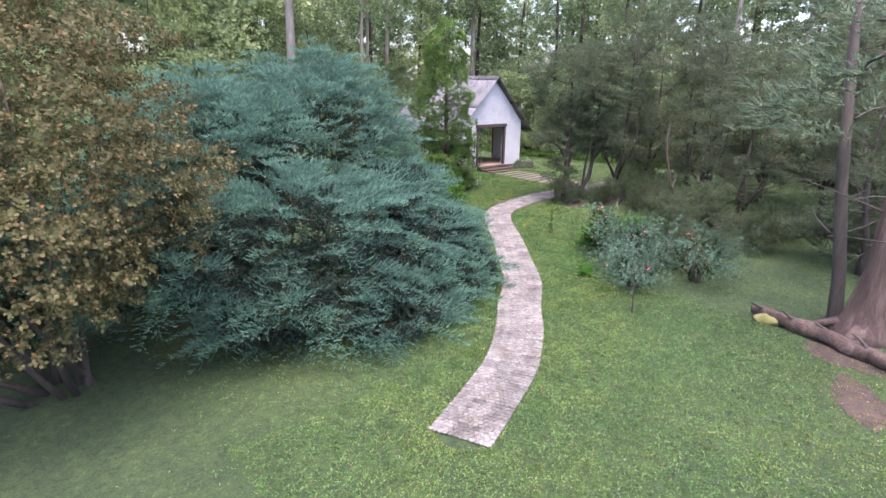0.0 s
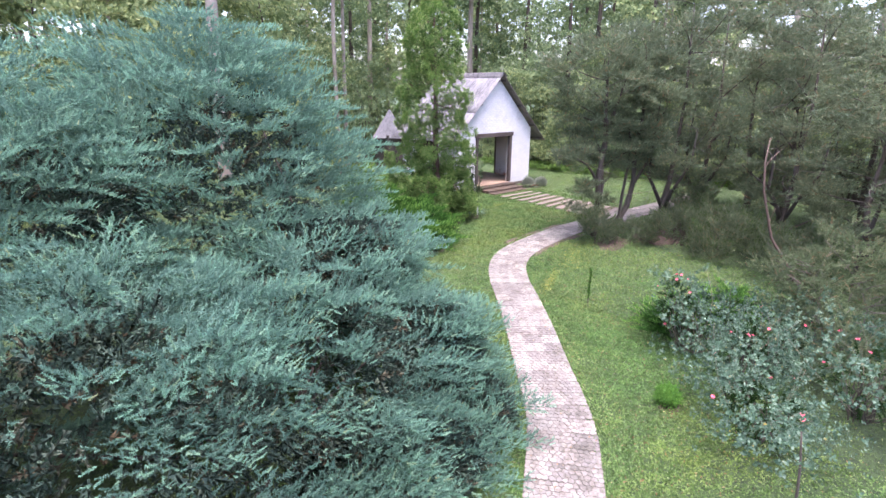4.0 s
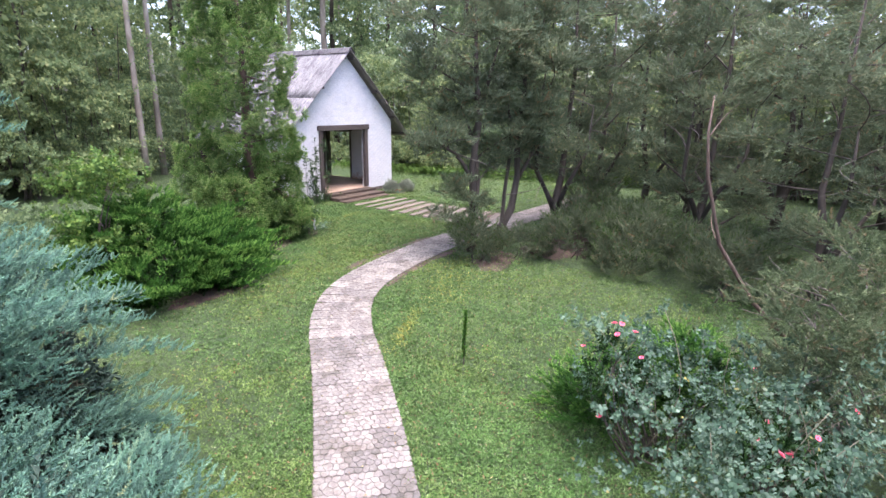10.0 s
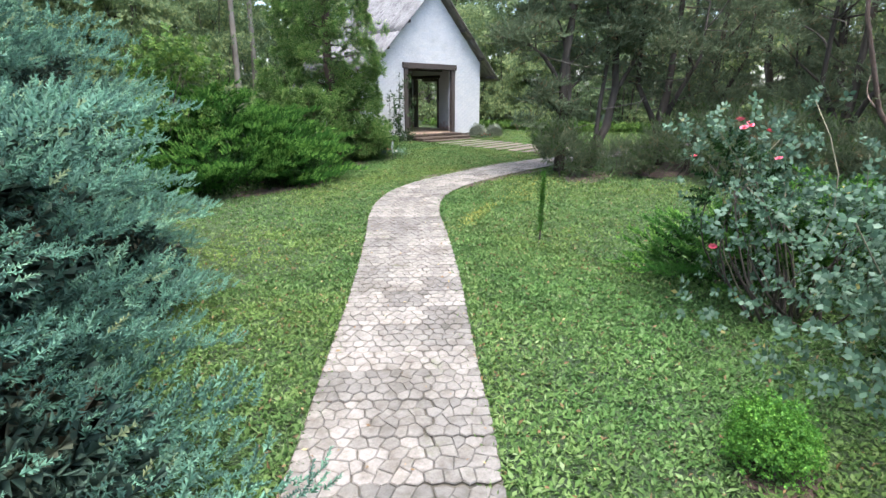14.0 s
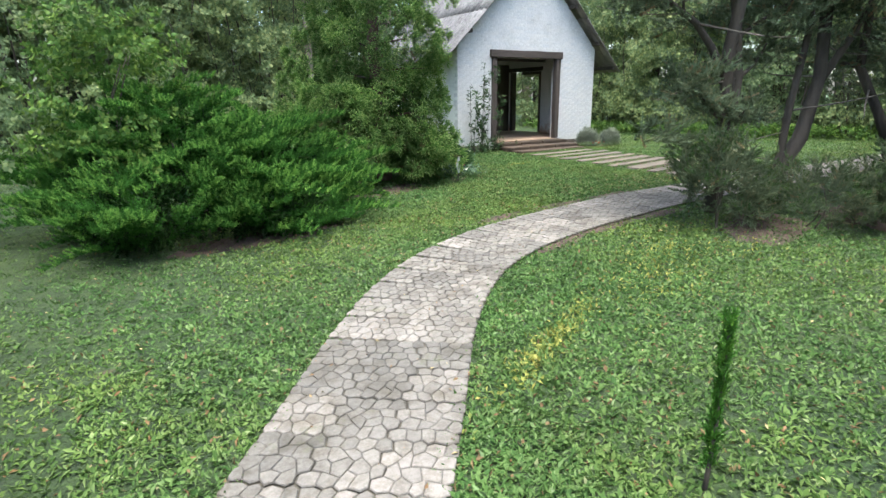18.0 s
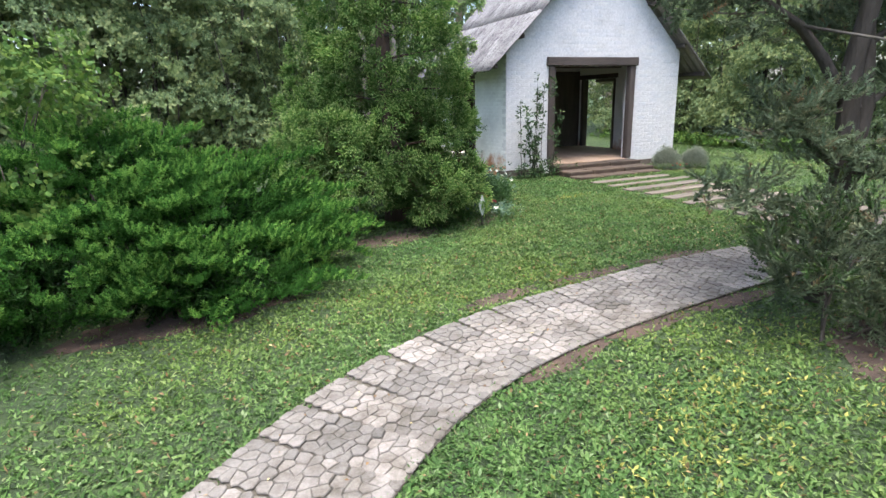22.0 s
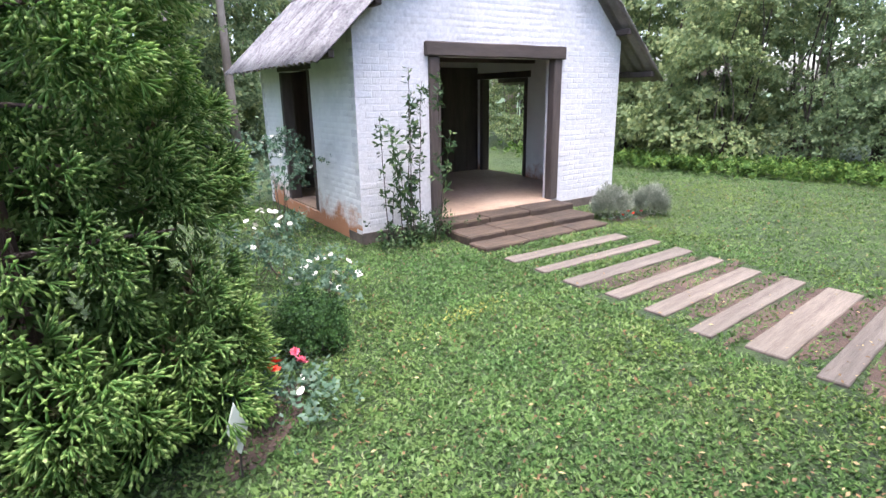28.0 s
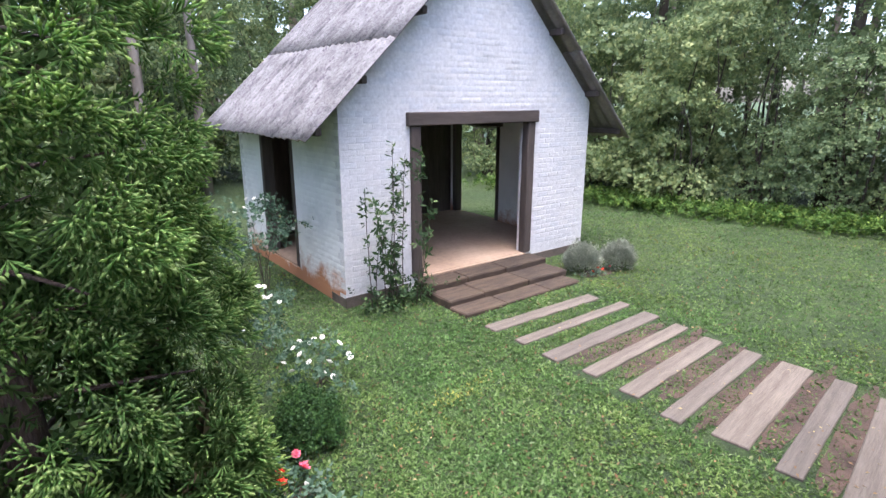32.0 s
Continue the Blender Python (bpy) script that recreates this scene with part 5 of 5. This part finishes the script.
sap = empty("cypress_sapling", (-8.86, -9.95, ground_z(-8.86, -9.95)), "young narrow green cypress in the lawn", "sapling")
bm = bmesh.new()
tube(bm, *limb((0, 0, -0.05), (0.03, 0.0, 0.7), 0.012, 0.004, 0.02), 6)
part("trunk", bm, M_BARK, sap)
P = rng.uniform(0.1, 0.74, 320)
P = np.stack([rng.normal(size=320) * 0.01 + 0.04 * P, rng.normal(size=320) * 0.01, P], 1)
scatter("crown", PLUME2, P, np.array([0, 0, 1.0]) + 0.35 * rng.normal(size=P.shape), 0.05, M_BOX, sap)

stake = empty("young_tree", (-12.6, -15.0, ground_z(-12.6, -15.0)), "thin young tree stem by the roses", "sapling")
bm = bmesh.new()
tube(bm, *limb((0, 0, -0.05), (0.05, 0.1, 1.1), 0.02, 0.01, 0.03), 6)
part("trunk", bm, M_BARK, stake)
P = rng.normal(size=(150, 3)) * np.array([0.3, 0.3, 0.22]) + np.array([0.1, 0.2, 1.0])
scatter("leaves", SPRIG, P, rng.normal(size=P.shape) + np.array([0, 0, 0.5]), 0.1, M_ROSE, stake)

# leaning bare stem
lean = empty("leaning_stem", (-5.1, -13.4, ground_z(-5.1, -13.4)), "long pale bare stem leaning in an arch", "tree")
bm = bmesh.new()
tube(bm, [(0, 0, -0.1), (-0.35, 0.55, 0.55), (-0.65, 1.05, 1.4), (-0.8, 1.3, 2.4), (-0.84, 1.36, 3.0), (-0.8, 1.35, 3.5)], [0.036, 0.032, 0.028, 0.024, 0.018, 0.008], 8, 0.08)
part("trunk", bm, M_BARK_RED, lean)
for a, b in (((-0.65, 1.05, 1.4), (0.2, 1.3, 1.9)), ((-0.82, 1.36, 2.9), (-0.3, 1.1, 3.4))):
    bm = bmesh.new()
    tube(bm, *limb(a, b, 0.012, 0.004, 0.12), 6)
    part("branch", bm, M_BARK_RED, lean)

# old tree and log near the start
old = empty("old_tree", (-10.2, -18.55, ground_z(-10.2, -18.55)), "old tree with two reddish-barked trunks", "tree")
bm = bmesh.new()
tube(bm, [(0.05, -0.05, -0.1), (0.05, -0.05, 0.15), (0.05, -0.04, 0.6), (0.08, -0.1, 1.4), (0.1, -0.1, 3.0), (0.2, -0.4, 6.5)], [0.62, 0.5, 0.34, 0.27, 0.24, 0.14], 14, 0.12)
part("trunk", bm, M_BARK_RED, old)
bm = bmesh.new()
tube(bm, [(0.3, 0.5, -0.1), (0.28, 0.5, 0.2), (0.2, 0.58, 1.0), (0.0, 0.85, 3.0), (-0.2, 1.2, 6.5)], [0.2, 0.145, 0.12, 0.11, 0.07], 12, 0.1)
part("trunk", bm, M_BARK, old)
for k in range(7):
    a = R.uniform(0, 6.28)
    bm = bmesh.new()
    tube(bm, *limb((math.cos(a) * 0.3, math.sin(a) * 0.3, 0.22), (math.cos(a) * 1.0, math.sin(a) * 0.9, -0.03), 0.14, 0.03, 0.1), 7, 0.1)
    part("root", bm, M_BARK_RED, old)
for k in range(16):
    z = R.uniform(1.6, 6)
    a = R.uniform(0, 6.28)
    bm = bmesh.new()
    tube(bm, *limb((0.0, 0.85, z) if k % 2 else (0.1, -0.15, z), (math.cos(a) * 1.6, math.sin(a) * 1.6, z + R.uniform(-0.2, 0.9)), 0.025, 0.006, 0.15), 5)
    part("branch", bm, M_BARK, old)
P, H, _ = pads([(0, 0, 4.2, 2.2, 2.2, 1.6), (0, 0, 6.2, 2.2, 2.2, 1.6)], 150, 14, 0.8, 0.5, rag=0.3)
scatter("crown", PLUME2, P, H, rng.uniform(0.15, 0.28, len(P)), M_GREYTREE, old)
log = empty("fallen_log", (-10.9, -18.0, ground_z(-10.9, -18.0)), "weathered split log lying on the grass", "log")
bm = bmesh.new()
way = [(0.2 - 0.065 * k - 0.01 * k * k * 0.4, 1.25 - 0.305 * k, 0.16 - 0.005 * k + 0.02 * math.sin(1.7 * k)) for k in range(11)]
tube(bm, way, [0.1 + 0.05 * min(k, 3) / 3 + 0.02 * math.sin(2.3 * k) for k in range(11)], 14, 0.22)
part("trunk", bm, M_BARK_RED, log)
for k in range(4):
    bm = bmesh.new()
    tube(bm, *limb((way[2 * k + 1][0], way[2 * k + 1][1], 0.22), (way[2 * k + 1][0] - 0.15 + 0.1 * k, way[2 * k + 1][1] + 0.3, 0.34 + 0.04 * (k % 2)), 0.045, 0.015, 0.1), 7, 0.2)
    part("stub", bm, M_BARK, log, "broken branch stub")
bm = bmesh.new()
bmesh.ops.create_icosphere(bm, subdivisions=3, radius=0.2, matrix=Matrix.LocRotScale((0.02, 0.9, 0.05), None, (1, 1.3, 0.7)))
roughen(bm, 0.04, 6)
part("moss_clump", bm, M_MOSS, log, "yellow-green mossy clump")

# pale-leaved shrubs behind the green juniper
for at, h in (((-10.5, -3.8), 2.3), ((-11.9, -3.3), 1.7), ((-13.8, -4.0), 1.6), ((-12.9, -1.0), 2.0)):
    shrub("lime_shrub", at, [(0, 0, h * 0.5, 0.55, 0.55, h * 0.26), (0.1, 0.1, h * 0.8, 0.5, 0.55, h * 0.2)], M_LIME if h > 2.1 else M_FOREST, SPRIG_BIG, 42, 13, 0.13, "airy shrub with pale yellow-green leaves", "shrub", 0.55, 0.4, 6, limb_r=0.02, rag=0.3)


# ---- forest round the garden ----
def forest_tree(at, h, r, crown_at, mat, pale, n):
    root = empty("forest_tree", (at[0], at[1], ground_z(*at)), "tall slender forest tree with leafy crown", "tree", "surrounding forest")
    bm = bmesh.new()
    lean = (R.uniform(-0.5, 0.5), R.uniform(-0.5, 0.5))
    tube(bm, *limb((0, 0, -0.1), (lean[0], lean[1], h), r, r * 0.4, 0.02, 8), 8, 0.05)
    part("trunk", bm, M_BARK_PALE if pale else M_BARK, root)
    lobes = [(lean[0] * k + R.uniform(-1, 1), lean[1] * k + R.uniform(-1, 1), h * k, R.uniform(1.3, 2.1), R.uniform(1.3, 2.1), R.uniform(1.0, 1.8)) for k in crown_at]
    P, H, _ = pads(lobes, n, 11, 1.2, 0.8, rag=0.3, low=-0.8, inner=0.4)
    scatter("crown", SPRIG, P, H, rng.uniform(0.25, 0.5, len(P)), mat, root)
    return root


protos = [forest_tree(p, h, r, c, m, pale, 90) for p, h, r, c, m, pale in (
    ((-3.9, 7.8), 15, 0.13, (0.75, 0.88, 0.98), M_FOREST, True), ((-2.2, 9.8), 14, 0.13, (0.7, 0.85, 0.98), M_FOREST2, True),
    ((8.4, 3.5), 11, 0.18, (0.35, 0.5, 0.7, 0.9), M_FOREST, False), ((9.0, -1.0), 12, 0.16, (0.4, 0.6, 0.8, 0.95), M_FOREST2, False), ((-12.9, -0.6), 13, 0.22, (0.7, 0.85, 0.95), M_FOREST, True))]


def thicket(at, mat, n, s):
    lobes = [(R.uniform(-0.7, 0.7), R.uniform(-0.7, 0.7), z, R.uniform(0.6, 1.2), R.uniform(0.6, 1.2), R.uniform(0.4, 0.8)) for z in (0.5, 0.9, 1.6, 2.2, 2.9, 3.7, 4.5)]
    return tagged(shrub("forest_bush", at, lobes, mat, SPRIG, n, 12, s, "dense green undergrowth at the forest edge", "bush", 0.8, 0.5, 7, limb_r=0.035, rag=0.35, flat=0.2, droop=0.4, thick=0.04), group="forest edge")


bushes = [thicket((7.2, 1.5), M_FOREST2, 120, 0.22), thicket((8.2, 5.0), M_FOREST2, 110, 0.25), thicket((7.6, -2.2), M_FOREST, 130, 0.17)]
edge = [(3.5, -23.0), (8.2, -16.0), (7.8, -6.0), (6.9, -1.0), (6.2, 2.3), (5.8, 5.5), (5.0, 9.0), (2.0, 12.0), (-3.5, 10.0), (-7.0, 7.2), (-10.0, 6.4), (-13.0, 5.6), (-18.0, 3.0), (-26.0, -3.0)]
spots = []
for k in range(len(edge) - 1):
    a, b = Vector(edge[k]), Vector(edge[k + 1])
    n = int((b - a).length / 1.35)
    out = Vector(((b - a).y, -(b - a).x)).normalized()
    for i in range(n):
        for row in (0, 1, 2) if a.x < 1 else (0, 1):
            if row and R.random() < 0.15:
                continue
            p = a.lerp(b, (i + R.uniform(0.2, 0.8)) / n) + out * (0.5 + 2.2 * row + R.uniform(-0.6, 0.9))
            spots.append((p.x, p.y, "tall bush" if row else "bush"))
for k in range(500):
    x, y = R.uniform(-32, 26), R.uniform(-26, 32)
    inside = x < 9.3 and y < -1.62 * x + 26 and y < 0.58 * x + 15.5 and y < 13.5
    if inside or (x + y < -34) or (x < -27) or (y < -18 and x < 9):
        continue
    if x > 9 and y < 8 and R.random() < 0.25:
        continue
    if min([math.hypot(x - s[0], y - s[1]) for s in spots if s[2] == "tree"] + [9]) < 1.9:
        continue
    spots.append((x, y, "tree"))
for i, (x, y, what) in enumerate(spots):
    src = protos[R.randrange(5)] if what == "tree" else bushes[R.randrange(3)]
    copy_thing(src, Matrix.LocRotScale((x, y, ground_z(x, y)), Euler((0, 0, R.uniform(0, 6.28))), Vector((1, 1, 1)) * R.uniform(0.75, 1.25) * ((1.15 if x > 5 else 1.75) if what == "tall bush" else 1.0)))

t = rng.random(2600)
line = np.array([(7.2, -9.0), (6.4, -3.3), (5.4, -0.6), (4.7, 2.4), (4.4, 6.5)])
i = (t * 4).astype(int).clip(0, 3)
q = line[i] + (line[i + 1] - line[i]) * (t * 4 - i)[:, None] + rng.normal(size=(2600, 2)) * 0.4 + np.array([0.5, 0])
q = np.concatenate([q, rng.uniform(0.02, 0.3, (2600, 1))], 1)
q[:, 2] += ground_z_array(q)
tagged(scatter("undergrowth", SPRIG_BIG, q, np.array([0, 0, 1.0]) + 0.6 * rng.normal(size=q.shape), rng.uniform(0.08, 0.19, len(q)), M_LIME), "low leafy ground cover along the forest edge", "undergrowth", kind="stuff")

# ---- grass and fallen leaves ----
PATH_XY = np.array([tuple(p) for p, _ in path_samples(0.2)])


def clear_of_path(p, gap):
    d = np.min(np.hypot(p[:, None, 0] - PATH_XY[None, :, 0], p[:, None, 1] - PATH_XY[None, :, 1]), axis=1)
    x, y = p[:, 0], p[:, 1]
    chap = ((x > XL - 0.03) & (x < XR + 0.03) & (y > 0.0)) | ((x > -2.25) & (x < 0.0) & (y > -1.12) & (y < 0.1))
    on = np.zeros(len(p), bool)
    for k in range(11):
        middle = -1.53 - 0.446 * k + (-0.09 + 0.043 * k) * (x + 2.2) / 1.86
        on |= (np.abs(y - middle) < PLANK_W[k] / 2 + 0.025) & (x > -2.27) & (x < -0.4)
    worn = (x > -2.35) & (x < -0.3) & (y < -2.4) & (y > -6.0) & (rng.random(len(p)) < 0.42)
    for wx, wy, rx, ry, turn in WORN_SHADED:
        u = (x - wx) * math.cos(turn) + (y - wy) * math.sin(turn)
        v = (y - wy) * math.cos(turn) - (x - wx) * math.sin(turn)
        worn |= rng.random(len(p)) < 0.85 - 0.7 * ((u / rx) ** 2 + (v / ry) ** 2)
    return p[(d > gap) & ~chap & ~on & ~worn]


def along_walk(n, spread):
    """Places strewn beside the path and over the lawn before the chapel."""
    line = [(-18.5, -15.7), (-14.2, -13.2), (-9.2, -8.0), (-6.5, -5.6), (-4.4, -3.6), (-2.8, -1.6)]
    t = rng.random(n) * (len(line) - 1)
    a = np.array(line)
    i = t.astype(int)
    p = a[i] + (a[i + 1] - a[i]) * (t - i)[:, None]
    return p + rng.normal(size=(n, 2)) * spread


wide = np.stack([rng.uniform(-21, 8, 85000), rng.uniform(-19, 4, 85000)], 1)
fore = np.stack([rng.uniform(-21, -11, 45000), rng.uniform(-20, -14, 45000)], 1)
near = np.concatenate([np.stack([rng.uniform(-4.5, 7.5, 45000), rng.uniform(-6, 3.5, 45000)], 1), np.stack([rng.uniform(-2.6, 0.2, 9000), rng.uniform(-6, -1.2, 9000)], 1)])
middle = np.concatenate([np.stack([rng.uniform(-11, -4, 32000), rng.uniform(-13, -7.5, 32000)], 1), np.stack([rng.uniform(-14.5, -9, 48000), rng.uniform(-14, -9, 48000)], 1)])
q = clear_of_path(np.concatenate([wide, fore, near, middle, along_walk(175000, 1.7)]), PATH_WIDTH / 2 - 0.075)
q = np.concatenate([q, np.zeros((len(q), 1))], 1)
q[:, 2] = ground_z_array(q) - 0.003
grass = scatter("grass", BLADE, q, np.array([0, 0, 1.0]) + 0.4 * rng.normal(size=q.shape) * np.array([1, 1, 0.2]), rng.uniform(0.022, 0.05, len(q)), M_GRASS)
tagged(grass, "short broad-leaved green lawn grass", "grass", kind="stuff")
yel = []
for x, y, rx, ry, turn, n in ((-8.4, -8.6, 0.45, 0.06, 0.45, 420), (-6.15, -7.75, 0.25, 0.12, 0.3, 120), (-5.6, -7.9, 0.5, 0.4, 0.3, 160), (-6.8, -8.2, 0.45, 0.22, 0.3, 300), (-3.4, -2.4, 0.3, 0.06, 0.2, 110)):
    u, v = rng.normal(size=n) * rx, rng.normal(size=n) * ry
    yel.append(np.stack([x + u * math.cos(turn) - v * math.sin(turn), y + u * math.sin(turn) + v * math.cos(turn)], 1))
q = clear_of_path(np.concatenate(yel), PATH_WIDTH / 2)
q = np.concatenate([q, np.zeros((len(q), 1))], 1)
q[:, 2] = ground_z_array(q)
tagged(scatter("yellowed_grass", BLADE, q, np.array([0, 0, 1.0]) + 0.5 * rng.normal(size=q.shape), 0.04, M_YELLOW), "yellowed patches of grass", "grass", kind="stuff")
q = np.concatenate([along_walk(2600, 2.4), rng.normal(size=(500, 2)) * np.array([1.1, 0.4]) + np.array([-3.2, -5.1]), rng.normal(size=(420, 2)) * np.array([0.75, 0.5]) + np.array([-12.7, -19.0])])
q = np.concatenate([q, np.zeros((len(q), 1))], 1)
q[:, 2] = ground_z_array(q) + 0.03
LEAF = (np.array([(0, -0.5, 0), (0.25, 0, 0.1), (0, 0.5, 0.05), (-0.25, 0, 0.12)], float), np.array([(0, 1, 2), (0, 2, 3)], int))
side = rng.normal(size=q.shape) * np.array([0.35, 0.35, 0]) + np.array([0, 0, 1.0])
tagged(scatter("fallen_leaves", LEAF, q, side, rng.uniform(0.015, 0.04, len(q)), M_DEAD), "dry fallen leaves strewn over the lawn", "leaves", kind="stuff")

# ---- pieces: bricks and pavers ----
def brick_mesh(w, h, d):
    bm = bmesh.new()
    c = 0.008
    o = [bm.verts.new((x, 0, z)) for x, z in ((-w / 2, -h / 2), (w / 2, -h / 2), (w / 2, h / 2), (-w / 2, h / 2))]
    i = [bm.verts.new((x, -d * R.uniform(0.8, 1.2), z)) for x, z in ((-w / 2 + c, -h / 2 + c), (w / 2 - c, -h / 2 + c), (w / 2 - c, h / 2 - c), (-w / 2 + c, h / 2 - c))]
    bm.faces.new(i)
    for k in range(4):
        bm.faces.new((o[k], o[(k + 1) % 4], i[(k + 1) % 4], i[k]))
    me = bpy.data.meshes.new("brick")
    bm.to_mesh(me)
    bm.free()
    me.materials.append(M_WALL)
    return me


BRICKS = [brick_mesh(0.208, 0.067, d) for d in (0.0012, 0.0018, 0.0024, 0.003)]


def brick_places(u0, u1, z0, top, holes):
    row, z = 0, z0
    while z < 4.8:
        u = u0 + 0.11 + (0.11 if row % 2 else 0.0)
        while u + 0.1 < u1:
            ok = z + 0.04 < top(u - 0.1) and z + 0.04 < top(u + 0.1) and all(not (h[0] - 0.12 < u < h[1] + 0.12 and h[2] - 0.05 < z < h[3] + 0.04) for h in holes)
            if ok and R.random() < 0.86:
                yield u + R.uniform(-0.006, 0.006), z + R.uniform(-0.004, 0.004)
            u += 0.218
        z += 0.075
        row += 1


many_v, many_f, count = [], [], 0


def joined_brick(m):
    me = BRICKS[R.randrange(4)]
    n = len(many_v)
    many_v.extend((m @ v.co)[:] for v in me.vertices)
    for p in me.polygons:
        a = list(p.vertices)
        many_f.extend((n + a[0], n + a[k], n + a[k + 1]) for k in range(1, len(a) - 1))


for u, z in brick_places(XL, XR, 0.36, lambda u: roof_z(u) - 0.16, [(DOOR[0] - 0.12, DOOR[1] + 0.12, FLOOR, 2.36), (-2.3, 0.07, 2.28, 2.49)]):
    place = C0 @ Matrix.Translation((u, 0.0395, z)) @ Euler((R.uniform(-0.02, 0.02), R.uniform(-0.02, 0.02), R.uniform(-0.008, 0.008))).to_matrix().to_4x4()
    if z < 2.45 and count < 300:
        ob = new("brick", BRICKS[R.randrange(4)])
        ob.parent, ob.matrix_local = wall_front, place
        count += 1
    else:
        joined_brick(place)
courses = mesh_from_arrays("brick_courses", np.array(many_v), np.array(many_f), M_WALL, chapel)
tagged(courses, "whitewashed brick courses", kind="stuff")
many_v, many_f = [], []
for u, z in brick_places(0.04, DEPTH, 0.3, lambda u: 2.45, [(L_OPEN[0] - 0.08, L_OPEN[1] + 0.08, FLOOR, 2.34)]):
    joined_brick(C0 @ Matrix.Translation((XL - 0.0005, u, z)) @ Euler((0, 0, -math.pi / 2)).to_matrix().to_4x4())
courses = mesh_from_arrays("brick_courses", np.array(many_v), np.array(many_f), M_WALL_STAIN, chapel)
tagged(courses, "whitewashed brick courses stained with red earth", kind="stuff")


def slab_mesh(seed, border=0):
    """A concrete slab cast as sixteen uneven stones; its outer edge is the same on every slab, so that neighbours interlock; border -1 or 1 ends it straight."""
    r, shared = random.Random(seed), random.Random(99)
    w, h, n = 0.0784, 0.0845, 4
    rim = {(k, j): (shared.uniform(-0.012, 0.012), shared.uniform(-0.012, 0.012)) for k in range(2) for j in range(n)}
    side = {k: (shared.uniform(-0.01, 0.01), shared.uniform(-0.012, 0.012)) for k in range(2 * n)}
    own = {}

    def corner(k, j):
        x, y = (k - n - 0.5) * w / 2, (j - n / 2) * h + (0.011 if (k + j) % 2 == 0 else -0.011)
        if j in (0, n):
            dx, dy = side[k % (2 * n)]
        elif k <= 1 or k >= 2 * n:
            dx, dy = rim[(k % 2, j)]
        else:
            dx, dy = own.setdefault((k, j), (r.uniform(-0.021, 0.021), r.uniform(-0.022, 0.022)))
        return Vector((x + dx, y + dy))

    bm = bmesh.new()
    for j in range(n):
        for i in range(n):
            k = 2 * i + j % 2
            ring = [corner(*c) * 0.981 for c in ((k, j), (k + 1, j), (k + 2, j), (k + 2, j + 1), (k + 1, j + 1), (k, j + 1))]
            if border < 0 and i == 0:
                ring[0].x = ring[5].x = -0.158 + shared.uniform(-0.006, 0.006)
            if border > 0 and i == n - 1:
                ring[2].x = ring[3].x = 0.158 + shared.uniform(-0.006, 0.006)
            mid = sum(ring, Vector((0, 0))) / 6
            bm.faces.new([bm.verts.new((*p, 0.011)) for p in ring]).material_index = 1
            top = r.uniform(0.0165, 0.021)
            loops = [[bm.verts.new((*(mid + (p - mid) * f), z)) for p in ring] for f, z in ((0.955, 0.0105), (0.93, top - 0.003), (0.84, top))]
            for lo, hi in zip(loops, loops[1:]):
                for q in range(6):
                    bm.faces.new((lo[q], lo[(q + 1) % 6], hi[(q + 1) % 6], hi[q]))
            bm.faces.new(loops[-1])
    me = bpy.data.meshes.new("paver")
    bm.to_mesh(me)
    bm.free()
    me.materials.append(M_PAVER)
    me.materials.append(M_GROOVE)
    return me


PAVERS = [[slab_mesh(k + 20 * (side + 1), side) for k in range(7)] for side in (1, 0, -1)]
TILT = Matrix.Rotation(0.0164, 4, "X") @ Matrix.Rotation(-0.0164, 4, "Y")
for i, (p, d) in enumerate(path_samples(0.338)):
    nrm = Vector((-d.y, d.x))
    heading = math.atan2(d.y, d.x) - math.pi / 2
    for k in range(3):
        q = p + nrm * ((k - 1) * 0.3135 + R.uniform(-0.003, 0.003)) + d * R.uniform(-0.004, 0.004)
        ob = new("paver", PAVERS[k][R.randrange(7)])
        ob.parent = garden_path
        ob.matrix_local = Matrix.Translation((q.x, q.y, ground_z(q.x, q.y) + 0.01 + R.uniform(-0.002, 0.002))) @ (TILT if q.x + q.y > -22.6 else Matrix()) @ Euler((R.uniform(-0.004, 0.004), R.uniform(-0.004, 0.004), heading + R.uniform(-0.012, 0.012))).to_matrix().to_4x4()
